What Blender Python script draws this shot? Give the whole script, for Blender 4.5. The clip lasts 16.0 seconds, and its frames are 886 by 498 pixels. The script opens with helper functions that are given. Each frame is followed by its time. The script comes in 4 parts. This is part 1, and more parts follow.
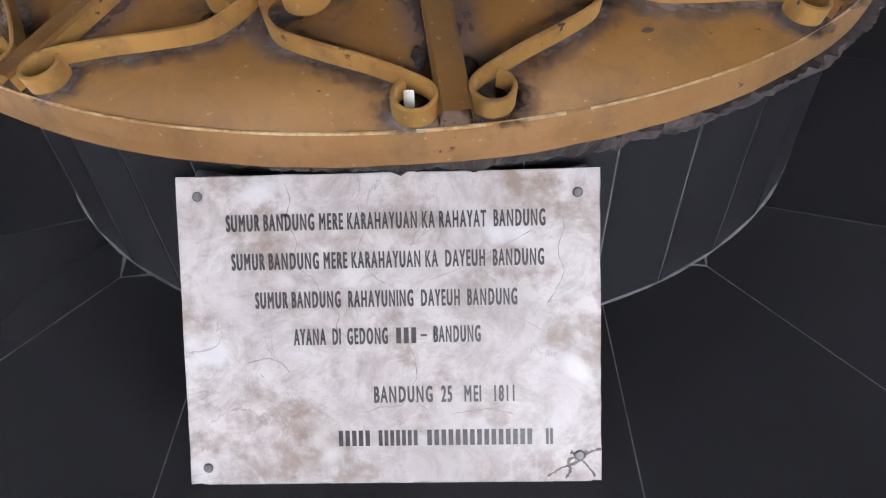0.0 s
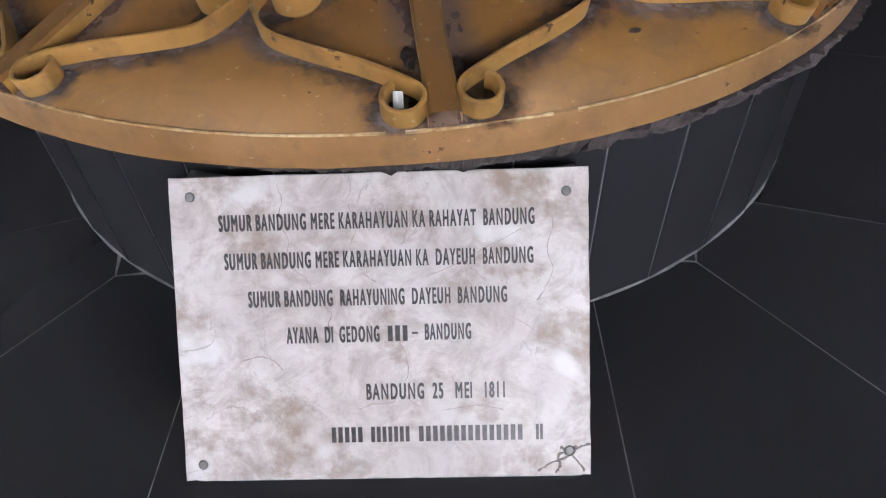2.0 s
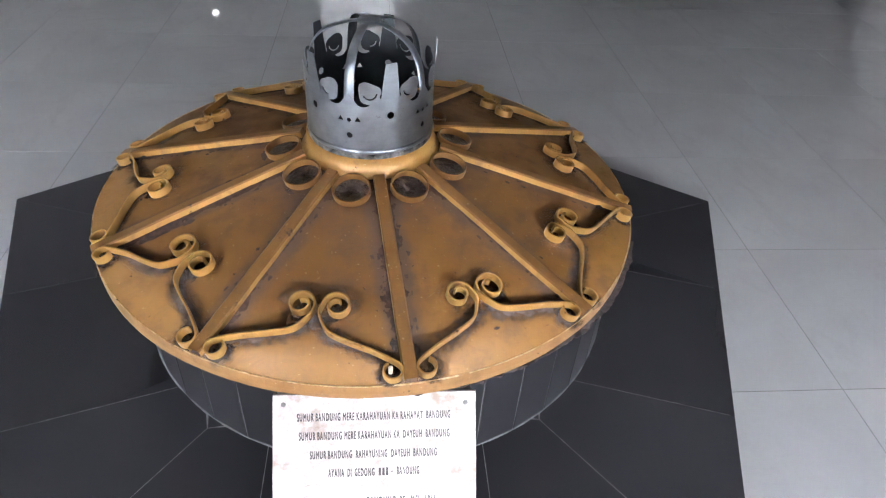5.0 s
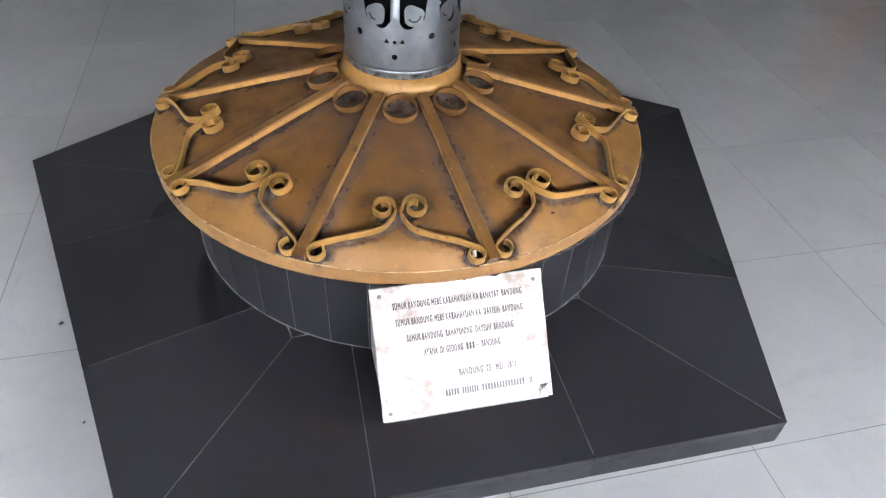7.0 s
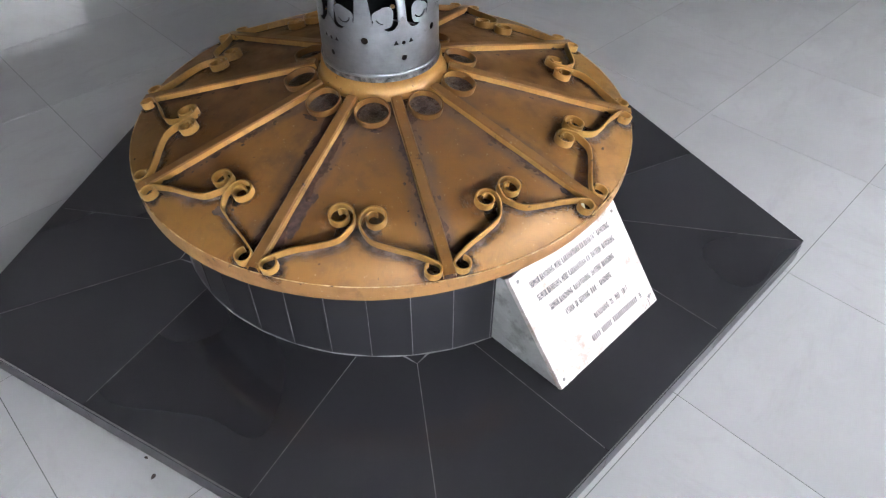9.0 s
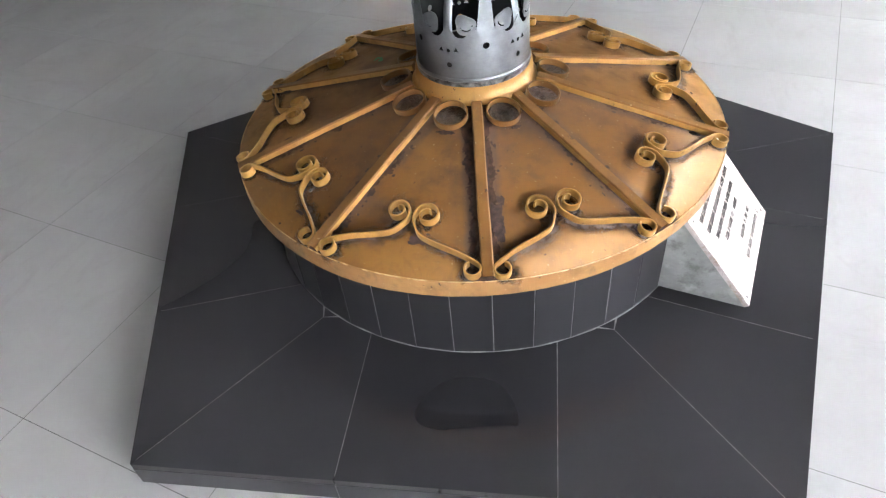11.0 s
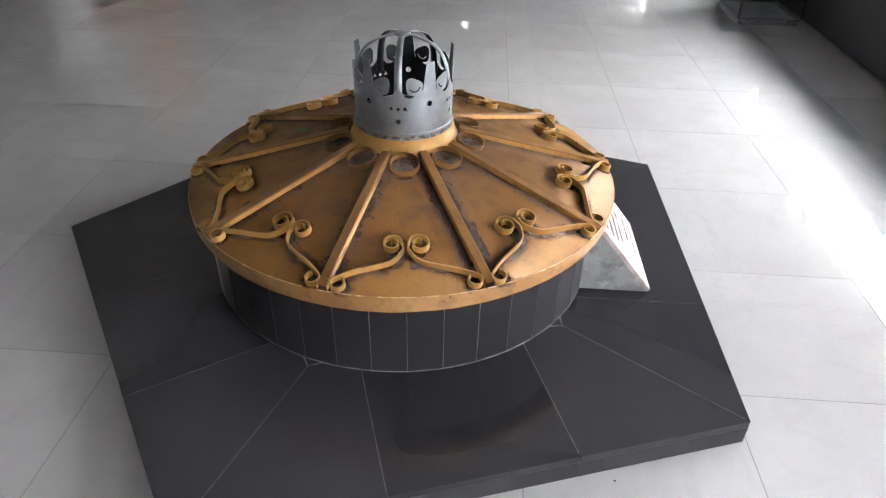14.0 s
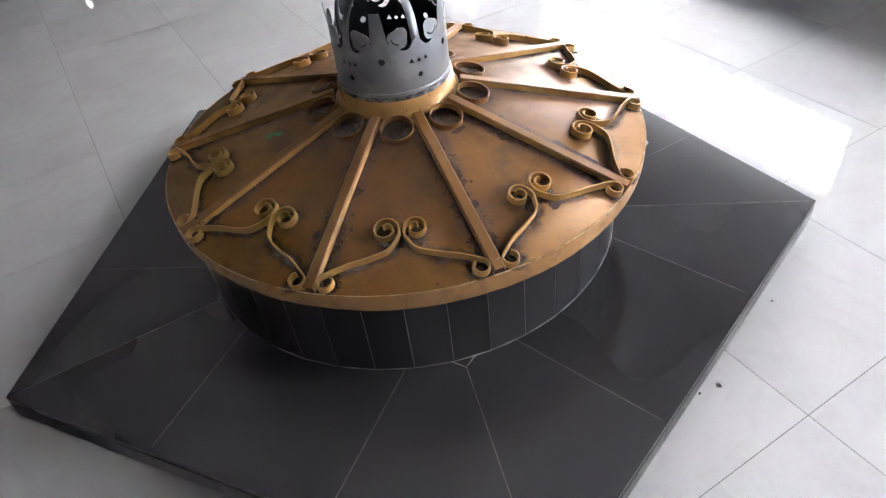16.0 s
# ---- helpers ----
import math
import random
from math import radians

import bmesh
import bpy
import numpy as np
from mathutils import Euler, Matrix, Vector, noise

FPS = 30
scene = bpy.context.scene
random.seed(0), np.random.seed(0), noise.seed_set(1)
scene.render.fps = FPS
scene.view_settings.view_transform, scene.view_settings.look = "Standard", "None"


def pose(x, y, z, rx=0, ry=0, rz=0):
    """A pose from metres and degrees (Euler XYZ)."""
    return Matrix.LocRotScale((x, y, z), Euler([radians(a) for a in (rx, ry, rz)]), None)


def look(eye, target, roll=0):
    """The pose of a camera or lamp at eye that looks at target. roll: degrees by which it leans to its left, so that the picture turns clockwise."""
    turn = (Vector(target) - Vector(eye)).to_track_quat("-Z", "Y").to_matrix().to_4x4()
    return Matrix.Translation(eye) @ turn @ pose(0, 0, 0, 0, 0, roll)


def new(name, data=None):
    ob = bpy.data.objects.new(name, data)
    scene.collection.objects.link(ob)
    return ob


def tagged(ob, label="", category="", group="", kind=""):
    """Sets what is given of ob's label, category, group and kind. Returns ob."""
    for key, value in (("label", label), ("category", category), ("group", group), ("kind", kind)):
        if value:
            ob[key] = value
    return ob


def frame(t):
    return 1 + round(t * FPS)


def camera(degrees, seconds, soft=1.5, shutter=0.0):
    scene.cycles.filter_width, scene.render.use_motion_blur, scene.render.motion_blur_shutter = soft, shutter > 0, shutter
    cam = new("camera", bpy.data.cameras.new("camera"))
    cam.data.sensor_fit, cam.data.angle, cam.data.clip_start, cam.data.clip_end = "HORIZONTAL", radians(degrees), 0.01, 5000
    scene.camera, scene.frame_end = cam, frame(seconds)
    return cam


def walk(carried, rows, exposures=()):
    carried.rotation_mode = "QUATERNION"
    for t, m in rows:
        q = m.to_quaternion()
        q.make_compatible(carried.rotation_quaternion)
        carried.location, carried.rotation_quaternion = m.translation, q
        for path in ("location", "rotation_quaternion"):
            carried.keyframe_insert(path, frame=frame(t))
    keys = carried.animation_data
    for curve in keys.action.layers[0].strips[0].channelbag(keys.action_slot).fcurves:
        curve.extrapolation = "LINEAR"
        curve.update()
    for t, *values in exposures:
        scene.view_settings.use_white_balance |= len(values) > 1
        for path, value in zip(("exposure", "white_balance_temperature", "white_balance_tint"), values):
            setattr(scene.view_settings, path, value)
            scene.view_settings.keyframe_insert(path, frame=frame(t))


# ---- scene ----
cam = camera(67.9, 16.0, 1.2)
PATH = [
    (0, (0.071, -1.121, 0.698), (0.009, 0.312, -0.697), -2.9),
    (0.5, (0.066, -1.117, 0.696), (-0.008, 0.3, -0.713), -3.6),
    (1, (0.072, -1.119, 0.694), (-0.009, 0.296, -0.717), -4.0),
    (1.5, (0.079, -1.12, 0.704), (0.012, 0.299, -0.703), -3.2),
    (2, (0.078, -1.123, 0.706), (0.023, 0.297, -0.702), -3.0),
    (2.5, (0.077, -1.136, 0.724), (0.001, 0.28, -0.686), -3.8),
    (3, (0.071, -1.182, 0.865), (0.05, 0.198, -0.582), -3.1),
    (3.5, (0.057, -1.254, 1.128), (0.061, 0.244, -0.197), -1.4),
    (4, (0.041, -1.399, 1.299), (0.098, 0.089, -0.036), 5.9),
    (4.2, (0.035, -1.407, 1.319), (0.115, 0.117, 0.026), 6.2),
    (6.5, (-0.155, -1.632, 1.391), (0.198, -0.107, 0.146), 0.8),
    (7, (-0.309, -1.642, 1.36), (0.079, -0.207, 0.022), 3.6),
    (7.5, (-0.437, -1.503, 1.333), (-0.002, -0.18, -0.102), 4.6),
    (8, (-0.594, -1.371, 1.321), (-0.006, -0.161, -0.159), 3.7),
    (8.5, (-0.821, -1.322, 1.381), (0.006, -0.19, -0.046), -3.8),
    (9, (-1.003, -1.25, 1.395), (-0.002, -0.225, -0.001), 0.2),
    (9.5, (-1.179, -1.086, 1.365), (-0.16, -0.028, 0.007), -5.0),
    (11.8, (-1.672, -0.618, 1.413), (-0.176, -0.149, 0.171), -1.7),
    (12, (-1.718, -0.621, 1.415), (-0.16, -0.151, 0.253), -2.4),
    (12.5, (-1.781, -0.67, 1.414), (-0.221, -0.233, 0.241), -2.8),
    (13, (-1.858, -0.64, 1.42), (-0.288, -0.228, 0.252), 1.3),
    (13.5, (-1.933, -0.422, 1.434), (-0.266, -0.203, 0.35), 0.5),
    (14, (-1.917, -0.24, 1.415), (-0.281, -0.152, 0.268), 1.4),
    (14.5, (-1.796, -0.005, 1.396), (-0.136, -0.045, 0.282), 1.4),
    (15, (-1.753, 0.253, 1.364), (-0.18, -0.168, 0.203), 1.0),
    (15.5, (-1.748, 0.505, 1.382), (-0.356, -0.124, 0.092), -1.9),
    (16, (-1.522, 0.682, 1.388), (-0.19, 0.006, 0.059), -7.3),
]
EXPOSURES = [(0.0, 1.4, 6150, 20), (2.5, 1.4, 6150, 20), (3.0, 1.4, 6150, 20), (3.5, 2.27, 6200, 19), (4.2, 2.42, 6150, 19), (6.4, 2.37, 6300, 18), (7.0, 2.28, 6300, 18), (7.5, 2.23, 6300, 18), (8.5, 2.26, 6350, 18), (9.0, 2.34, 6350, 18), (9.5, 2.65, 6450, 18), (12.0, 3.0, 6600, 17), (13.0, 2.95, 6650, 18), (14.0, 2.79, 6650, 19), (15.0, 2.85, 6500, 20), (16.0, 2.97, 6550, 21)]
walk(cam, [(t, look(eye, target, roll)) for t, eye, target, roll in PATH], EXPOSURES)

# ---- world and light ----
world = bpy.data.worlds.new("world")
scene.world = world
world.use_nodes = True
wn = world.node_tree.nodes
sky = wn.new("ShaderNodeTexSky")
sky.sky_type = "NISHITA"
sky.sun_disc = False
sky.sun_elevation = radians(61)
sky.sun_rotation = radians(90)
wn["Background"].inputs[1].default_value = 0.1
world.node_tree.links.new(sky.outputs[0], wn["Background"].inputs[0])

SKY_GLOW = 10.6
ROOM_GLOW = 1.0
sun = new("sun", bpy.data.lights.new("sun", "SUN"))
sun.data.energy, sun.data.angle, sun.data.color = 5.0, radians(0.5), (1.0, 0.95, 0.88)
sun.matrix_world = look((0, 0, 0), (-0.55, 0.0, -1.0))


# ---- materials ----
class Mat:
    """A small builder of node materials."""

    def __init__(self, name, rough=0.5, metal=0.0, coat=0.0, coat_rough=0.1):
        self.m = bpy.data.materials.new(name)
        self.m.use_nodes = True
        self.t = self.m.node_tree
        self.b = self.t.nodes["Principled BSDF"]
        self.b.inputs["Roughness"].default_value = rough
        self.b.inputs["Metallic"].default_value = metal
        self.b.inputs["Coat Weight"].default_value = coat
        self.b.inputs["Coat Roughness"].default_value = coat_rough
        self.pos = self.node("ShaderNodeTexCoord").outputs["Object"]

    def node(self, kind, **props):
        n = self.t.nodes.new(kind)
        for key, value in props.items():
            if key == "operation":
                n.operation = value
            elif key == "blend":
                n.blend_type = value
            elif key == "feature":
                n.feature = value
            elif key == "data":
                n.data_type = value
        return n

    def link(self, a, b):
        if hasattr(a, "is_output"):
            self.t.links.new(a, b)
        else:
            b.default_value = a

    def noise(self, scale, detail=4.0, rough=0.55, vec=None, distort=0.0):
        n = self.node("ShaderNodeTexNoise")
        n.inputs["Scale"].default_value = scale
        n.inputs["Detail"].default_value = detail
        n.inputs["Roughness"].default_value = rough
        n.inputs["Distortion"].default_value = distort
        self.t.links.new(vec or self.pos, n.inputs["Vector"])
        return n.outputs["Fac"]

    def stretch(self, x, y, z, vec=None):
        n = self.node("ShaderNodeMapping")
        n.inputs["Scale"].default_value = (x, y, z)
        self.t.links.new(vec or self.pos, n.inputs["Vector"])
        return n.outputs[0]

    def math(self, op, a, b=0.0, clamp=False):
        n = self.node("ShaderNodeMath", operation=op)
        n.use_clamp = clamp
        self.link(a, n.inputs[0])
        self.link(b, n.inputs[1])
        return n.outputs[0]

    def ramp(self, fac, lo, hi, a=0.0, b=1.0):
        n = self.node("ShaderNodeMapRange")
        n.inputs[1].default_value, n.inputs[2].default_value = lo, hi
        n.inputs[3].default_value, n.inputs[4].default_value = a, b
        self.link(fac, n.inputs[0])
        return n.outputs[0]

    def mix(self, fac, a, b):
        n = self.node("ShaderNodeMix", data="RGBA")
        self.link(fac, n.inputs[0])
        for v, s in ((a, n.inputs[6]), (b, n.inputs[7])):
            self.link(v if hasattr(v, "is_output") else (*v, 1.0), s)
        return n.outputs[2]

    def colour(self, c):
        self.link(c if hasattr(c, "is_output") else (*c, 1.0), self.b.inputs["Base Color"])
        return self

    def rough(self, r):
        self.link(r, self.b.inputs["Roughness"])
        return self

    def bump(self, height, strength=0.3, distance=0.002):
        n = self.node("ShaderNodeBump")
        n.inputs["Strength"].default_value = strength
        n.inputs["Distance"].default_value = distance
        self.link(height, n.inputs["Height"])
        self.t.links.new(n.outputs[0], self.b.inputs["Normal"])
        return self

    def random(self):
        return self.node("ShaderNodeObjectInfo").outputs["Random"]

    def split(self, vec=None):
        n = self.node("ShaderNodeSeparateXYZ")
        self.t.links.new(vec or self.pos, n.inputs[0])
        return n.outputs


def gold_paint(name, sheet, pair):
    g = Mat(name, 0.46, 0.14, 0.0, 0.32)
    g.b.inputs["Specular IOR Level"].default_value = 0.45
    big, mid, fine = g.noise(2.5, 3), g.noise(14, 5), g.noise(160, 4, 0.7)
    c = g.mix(g.ramp(big, 0.35, 0.65), *pair)
    c = g.mix(g.ramp(mid, 0.5, 0.75, 0, 0.5), c, tuple(v * 0.66 for v in pair[0]))
    if sheet:
        # dirt and rust that gather along the ten ribs and round the rings
        x, y, _ = g.split()
        r = g.math("SQRT", g.math("ADD", g.math("MULTIPLY", x, x), g.math("MULTIPLY", y, y)))
        turn = g.math("ADD", g.math("ARCTAN2", y, x), radians(83 + 360))
        inside = g.math("ABSOLUTE", g.math("SUBTRACT", g.math("MODULO", g.math("ADD", turn, radians(18)), radians(36)), radians(18)))
        away = g.math("MULTIPLY", inside, r)
        # outer zone mixed brighter, its yellow sheen put into the colour
        c = g.mix(g.ramp(r, 0.54, 0.63, 0.0, 0.5), c, (0.30, 0.145, 0.030))
        streak = g.noise(24, 5, 0.65, None, 1.2)
        c = g.mix(g.ramp(streak, 0.48, 0.68, 0.0, 0.42), c, (0.16, 0.078, 0.028))
        patch = g.noise(13, 6, 0.65)
        edge = g.noise(45, 5, 0.7)
        near = g.ramp(away, 0.0145, 0.050, 0.30, 0.0)
        worst = g.ramp(g.math("COSINE", g.math("ADD", turn, radians(72))), 0.93, 1.0)
        near = g.math("MULTIPLY", near, g.math("ADD", g.math("MULTIPLY", worst, 1.0), g.math("ADD", g.ramp(r, 0.50, 0.65, 0.0, 0.35), g.ramp(g.noise(3.1, 2), 0.35, 0.65, 0.75, 1.1))))
        grime = g.math("ADD", near, g.ramp(r, 0.16, 0.29, 0.2, 0.0))
        dust = g.ramp(g.math("ADD", g.math("ADD", g.math("MULTIPLY", grime, 1.5), g.ramp(r, 0.2, 0.58, 0.16, 0.0)), g.math("MULTIPLY", mid, 0.8)), 0.44, 0.80)
        c = g.mix(g.math("MULTIPLY", dust, 0.8), c, (0.115, 0.076, 0.060))
        rust = g.math("ADD", g.math("SUBTRACT", g.math("ADD", g.math("MULTIPLY", patch, 1.3), g.math("MULTIPLY", edge, 0.55)), 0.425), grime)
        away2 = g.math("SUBTRACT", radians(18), inside)
        ring = g.math("SUBTRACT", g.math("ADD", g.math("MULTIPLY", r, r), 0.212**2), g.math("MULTIPLY", g.math("MULTIPLY", r, 0.424), g.math("COSINE", away2)))
        rust = g.math("ADD", rust, g.ramp(ring, 0.0010, 0.0024, 0.06, 0.0))
        well = g.math("MULTIPLY", g.ramp(ring, 0.0015, 0.0019, 1.0, 0.0), g.ramp(edge, 0.38, 0.62, 0.35, 0.95))
        c = g.mix(well, c, (0.21, 0.175, 0.16))
        rust = g.ramp(rust, 0.80, 0.82)
        specks = g.ramp(g.noise(75, 3, 0.6), 0.70, 0.73)
        rust = g.math("MAXIMUM", rust, g.math("MULTIPLY", specks, 0.8))
        c = g.mix(g.math("MULTIPLY", g.ramp(g.noise(130, 2, 0.5), 0.70, 0.76), 0.35), c, (0.55, 0.42, 0.26))
        c = g.mix(rust, c, g.mix(g.ramp(edge, 0.4, 0.6), (0.030, 0.016, 0.013), (0.085, 0.042, 0.03)))
        g.link(g.ramp(g.math("MAXIMUM", rust, g.math("MULTIPLY", dust, 0.6)), 0.0, 1.0, 0.14, 0.0), g.b.inputs["Metallic"])
        g.rough(g.math("ADD", g.math("MULTIPLY", g.math("MAXIMUM", rust, dust), 0.3), g.ramp(mid, 0.3, 0.7, 0.46, 0.57)))
    else:
        field = g.math("ADD", g.math("MULTIPLY", g.noise(60, 6, 0.7), 0.55), g.math("MULTIPLY", g.noise(11, 3), 0.45))
        chips = g.ramp(field, 0.625, 0.635)
        c = g.mix(g.ramp(g.noise(26, 5, 0.65), 0.52, 0.72, 0, 0.6), c, (0.15, 0.085, 0.045))
        c = g.mix(g.ramp(g.noise(110, 3, 0.6), 0.66, 0.74, 0, 0.4), c, (0.58, 0.46, 0.30))
        c = g.mix(chips, c, (0.06, 0.03, 0.022))
        g.rough(g.ramp(mid, 0.3, 0.7, 0.34, 0.5))
    g.colour(c)
    return g.bump(g.math("ADD", g.math("MULTIPLY", mid, 0.6), g.math("MULTIPLY", fine, 0.25)), 0.35, 0.002).m


def black_stone(name, rough, shine, dark, light):
    g = Mat(name, rough)
    cloud = g.noise(1.8, 1.0, 0.4)
    tone = g.ramp(g.random(), 0, 1, 0.86, 1.16)
    c = g.mix(g.ramp(cloud, 0.3, 0.7), dark, light)
    g.b.inputs["Specular IOR Level"].default_value = shine
    n = g.node("ShaderNodeMix", data="RGBA")
    n.blend_type = "MULTIPLY"
    n.inputs[0].default_value = 1.0
    g.link(c, n.inputs[6])
    g.link(tone, n.inputs[7])
    g.colour(n.outputs[2])
    return g.m


def floor_stone():
    g = Mat("polished_porcelain", 0.07, 0.0, 0.7, 0.03)
    cloud, vein, fine = g.noise(1.6, 6, 0.6, None, 0.6), g.noise(3.2, 8, 0.65, g.stretch(1, 2.4, 1), 1.4), g.noise(30, 5)
    c = g.mix(g.ramp(cloud, 0.3, 0.7), (0.365, 0.365, 0.36), (0.43, 0.43, 0.425))
    c = g.mix(g.ramp(vein, 0.50, 0.72, 0, 0.55), c, (0.33, 0.325, 0.32))
    c = g.mix(g.ramp(g.random(), 0, 1, 0, 0.12), c, (0.34, 0.34, 0.34))
    g.colour(c).rough(g.ramp(fine, 0.35, 0.7, 0.035, 0.075))
    return g.bump(g.noise(4, 2), 0.02, 0.004).m


def plain(name, a, b, rough, scale=20, metal=0.0, bump=0.15):
    g = Mat(name, rough, metal)
    n = g.noise(scale, 5, 0.6)
    g.colour(g.mix(g.ramp(n, 0.3, 0.7), a, b)).rough(g.ramp(n, 0.3, 0.7, rough * 0.85, min(1, rough * 1.15)))
    return g.bump(n, bump, 0.002).m


def marble():
    g = Mat("veined_marble", 0.42)
    warp = g.noise(6, 4, 0.6)
    cloud, blot, fine = g.noise(9, 6, 0.65, None, 0.4), g.noise(18, 8, 0.75, None, 0.6), g.noise(90, 5, 0.7)
    crack = g.noise(7, 9, 0.62, g.stretch(1.3, 1, 1), 1.6)
    line = g.math("ABSOLUTE", g.math("SUBTRACT", crack, 0.5))
    c = g.mix(g.ramp(cloud, 0.3, 0.7), (0.43, 0.370, 0.350), (0.63, 0.575, 0.555))
    c = g.mix(g.ramp(blot, 0.44, 0.64, 0, 0.85), c, (0.31, 0.245, 0.21))
    stain = g.math("ADD", g.math("MULTIPLY", g.noise(11, 3), 0.6), g.math("MULTIPLY", g.noise(48, 6, 0.7), 0.4))
    c = g.mix(g.ramp(stain, 0.51, 0.62, 0, 0.8), c, (0.25, 0.17, 0.12))
    c = g.mix(g.ramp(g.noise(13, 2), 0.60, 0.68, 0, 0.8), c, (0.62, 0.585, 0.575))
    c = g.mix(g.ramp(fine, 0.62, 0.78, 0, 0.35), c, (0.38, 0.33, 0.30))
    c = g.mix(g.math("MULTIPLY", g.ramp(line, 0.0, 0.009, 0.8, 0.0), g.ramp(warp, 0.45, 0.6)), c, (0.25, 0.20, 0.18))
    g.colour(c)
    return g.bump(fine, 0.08, 0.001).m


def steel(name, base, rough, metal=1.0):
    g = Mat(name, rough, metal)
    brush = g.noise(30, 5, 0.6, g.stretch(1, 1, 9))
    blot = g.noise(12, 5, 0.65)
    c = g.mix(g.ramp(blot, 0.35, 0.7), base, tuple(v * 0.68 for v in base))
    c = g.mix(g.ramp(g.noise(50, 6, 0.7), 0.64, 0.72, 0, 0.5), c, tuple(v * 0.3 for v in base))
    g.colour(c).rough(g.ramp(brush, 0.3, 0.7, rough - 0.07, rough + 0.1))
    return g.bump(blot, 0.2, 0.004).m


def glowing(name, colour, strength):
    m = bpy.data.materials.new(name)
    m.use_nodes = True
    nt = m.node_tree
    nt.nodes.remove(nt.nodes["Principled BSDF"])
    e = nt.nodes.new("ShaderNodeEmission")
    e.inputs[0].default_value, e.inputs[1].default_value = (*colour, 1), strength
    nt.links.new(e.outputs[0], nt.nodes["Material Output"].inputs[0])
    return m


def glass():
    m = bpy.data.materials.new("clear_glass")
    m.use_nodes = True
    nt = m.node_tree
    nt.nodes.remove(nt.nodes["Principled BSDF"])
    clear, gloss, both = nt.nodes.new("ShaderNodeBsdfTransparent"), nt.nodes.new("ShaderNodeBsdfGlossy"), nt.nodes.new("ShaderNodeMixShader")
    clear.inputs[0].default_value = (0.97, 0.985, 0.98, 1)
    gloss.inputs["Roughness"].default_value = 0.0
    both.inputs[0].default_value = 0.05
    nt.links.new(clear.outputs[0], both.inputs[1])
    nt.links.new(gloss.outputs[0], both.inputs[2])
    nt.links.new(both.outputs[0], nt.nodes["Material Output"].inputs[0])
    return m


GOLD_SHEET = gold_paint("gold_paint_sheet", True, ((0.168, 0.073, 0.016), (0.25, 0.115, 0.027)))
GOLD_RIB = gold_paint("gold_paint_rib", False, ((0.182, 0.083, 0.022), (0.26, 0.125, 0.036)))
GOLD_BAR = gold_paint("gold_paint_bar", False, ((0.36, 0.185, 0.048), (0.48, 0.265, 0.078)))
GOLD_RIM = gold_paint("gold_paint_rim", False, ((0.27, 0.130, 0.042), (0.37, 0.200, 0.078)))


def grime_shade_film():
    """Dust and dirt with painted shade, thinning out away from the bar they follow."""
    g = Mat("dusty_grime_shade", 0.9)
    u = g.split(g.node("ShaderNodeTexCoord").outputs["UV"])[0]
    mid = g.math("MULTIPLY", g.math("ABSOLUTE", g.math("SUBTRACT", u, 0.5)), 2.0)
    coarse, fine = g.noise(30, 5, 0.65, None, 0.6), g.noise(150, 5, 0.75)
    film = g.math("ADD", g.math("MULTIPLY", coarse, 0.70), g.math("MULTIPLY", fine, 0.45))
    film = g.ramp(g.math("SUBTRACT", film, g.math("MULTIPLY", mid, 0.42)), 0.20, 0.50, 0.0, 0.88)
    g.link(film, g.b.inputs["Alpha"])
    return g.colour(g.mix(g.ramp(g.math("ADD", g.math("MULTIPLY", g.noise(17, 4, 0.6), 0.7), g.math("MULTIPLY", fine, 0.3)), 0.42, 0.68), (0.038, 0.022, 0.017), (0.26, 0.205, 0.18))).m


def worn_glint_paint():
    # the pale tone holds worn paint and the painted highlight of the edge
    g = Mat("worn_pale_glint", 0.5)
    gold = g.mix(g.noise(20, 3), (0.30, 0.155, 0.045), (0.42, 0.24, 0.08))
    c = g.mix(g.ramp(g.noise(34, 5, 0.7), 0.42, 0.58), gold, (0.56, 0.40, 0.21))
    return g.colour(g.mix(g.ramp(g.noise(48, 5, 0.7), 0.62, 0.66), c, (0.07, 0.035, 0.025))).m


CRUST = plain("crusted_dirt", (0.016, 0.011, 0.009), (0.085, 0.060, 0.052), 0.95, 260, 0, 1.0)
GRIME_SHADE, WORN_GLINT = grime_shade_film(), worn_glint_paint()
BLACK_TOP, BLACK_SIDE = black_stone("black_slab_tile", 0.13, 0.55, (0.018, 0.018, 0.0205), (0.026, 0.026, 0.029)), black_stone("black_drum_tile", 0.30, 0.35, (0.017, 0.017, 0.019), (0.026, 0.026, 0.029))
JOINT = plain("pale_grout", (0.13, 0.13, 0.127), (0.30, 0.30, 0.29), 0.9, 35)
SLAB_JOINT = plain("grey_slab_grout", (0.05, 0.05, 0.05), (0.22, 0.22, 0.215), 0.9, 30)
FLOOR, FLOOR_JOINT = floor_stone(), plain("floor_grout", (0.09, 0.09, 0.088), (0.17, 0.17, 0.165), 0.8, 12)
MARBLE = marble()


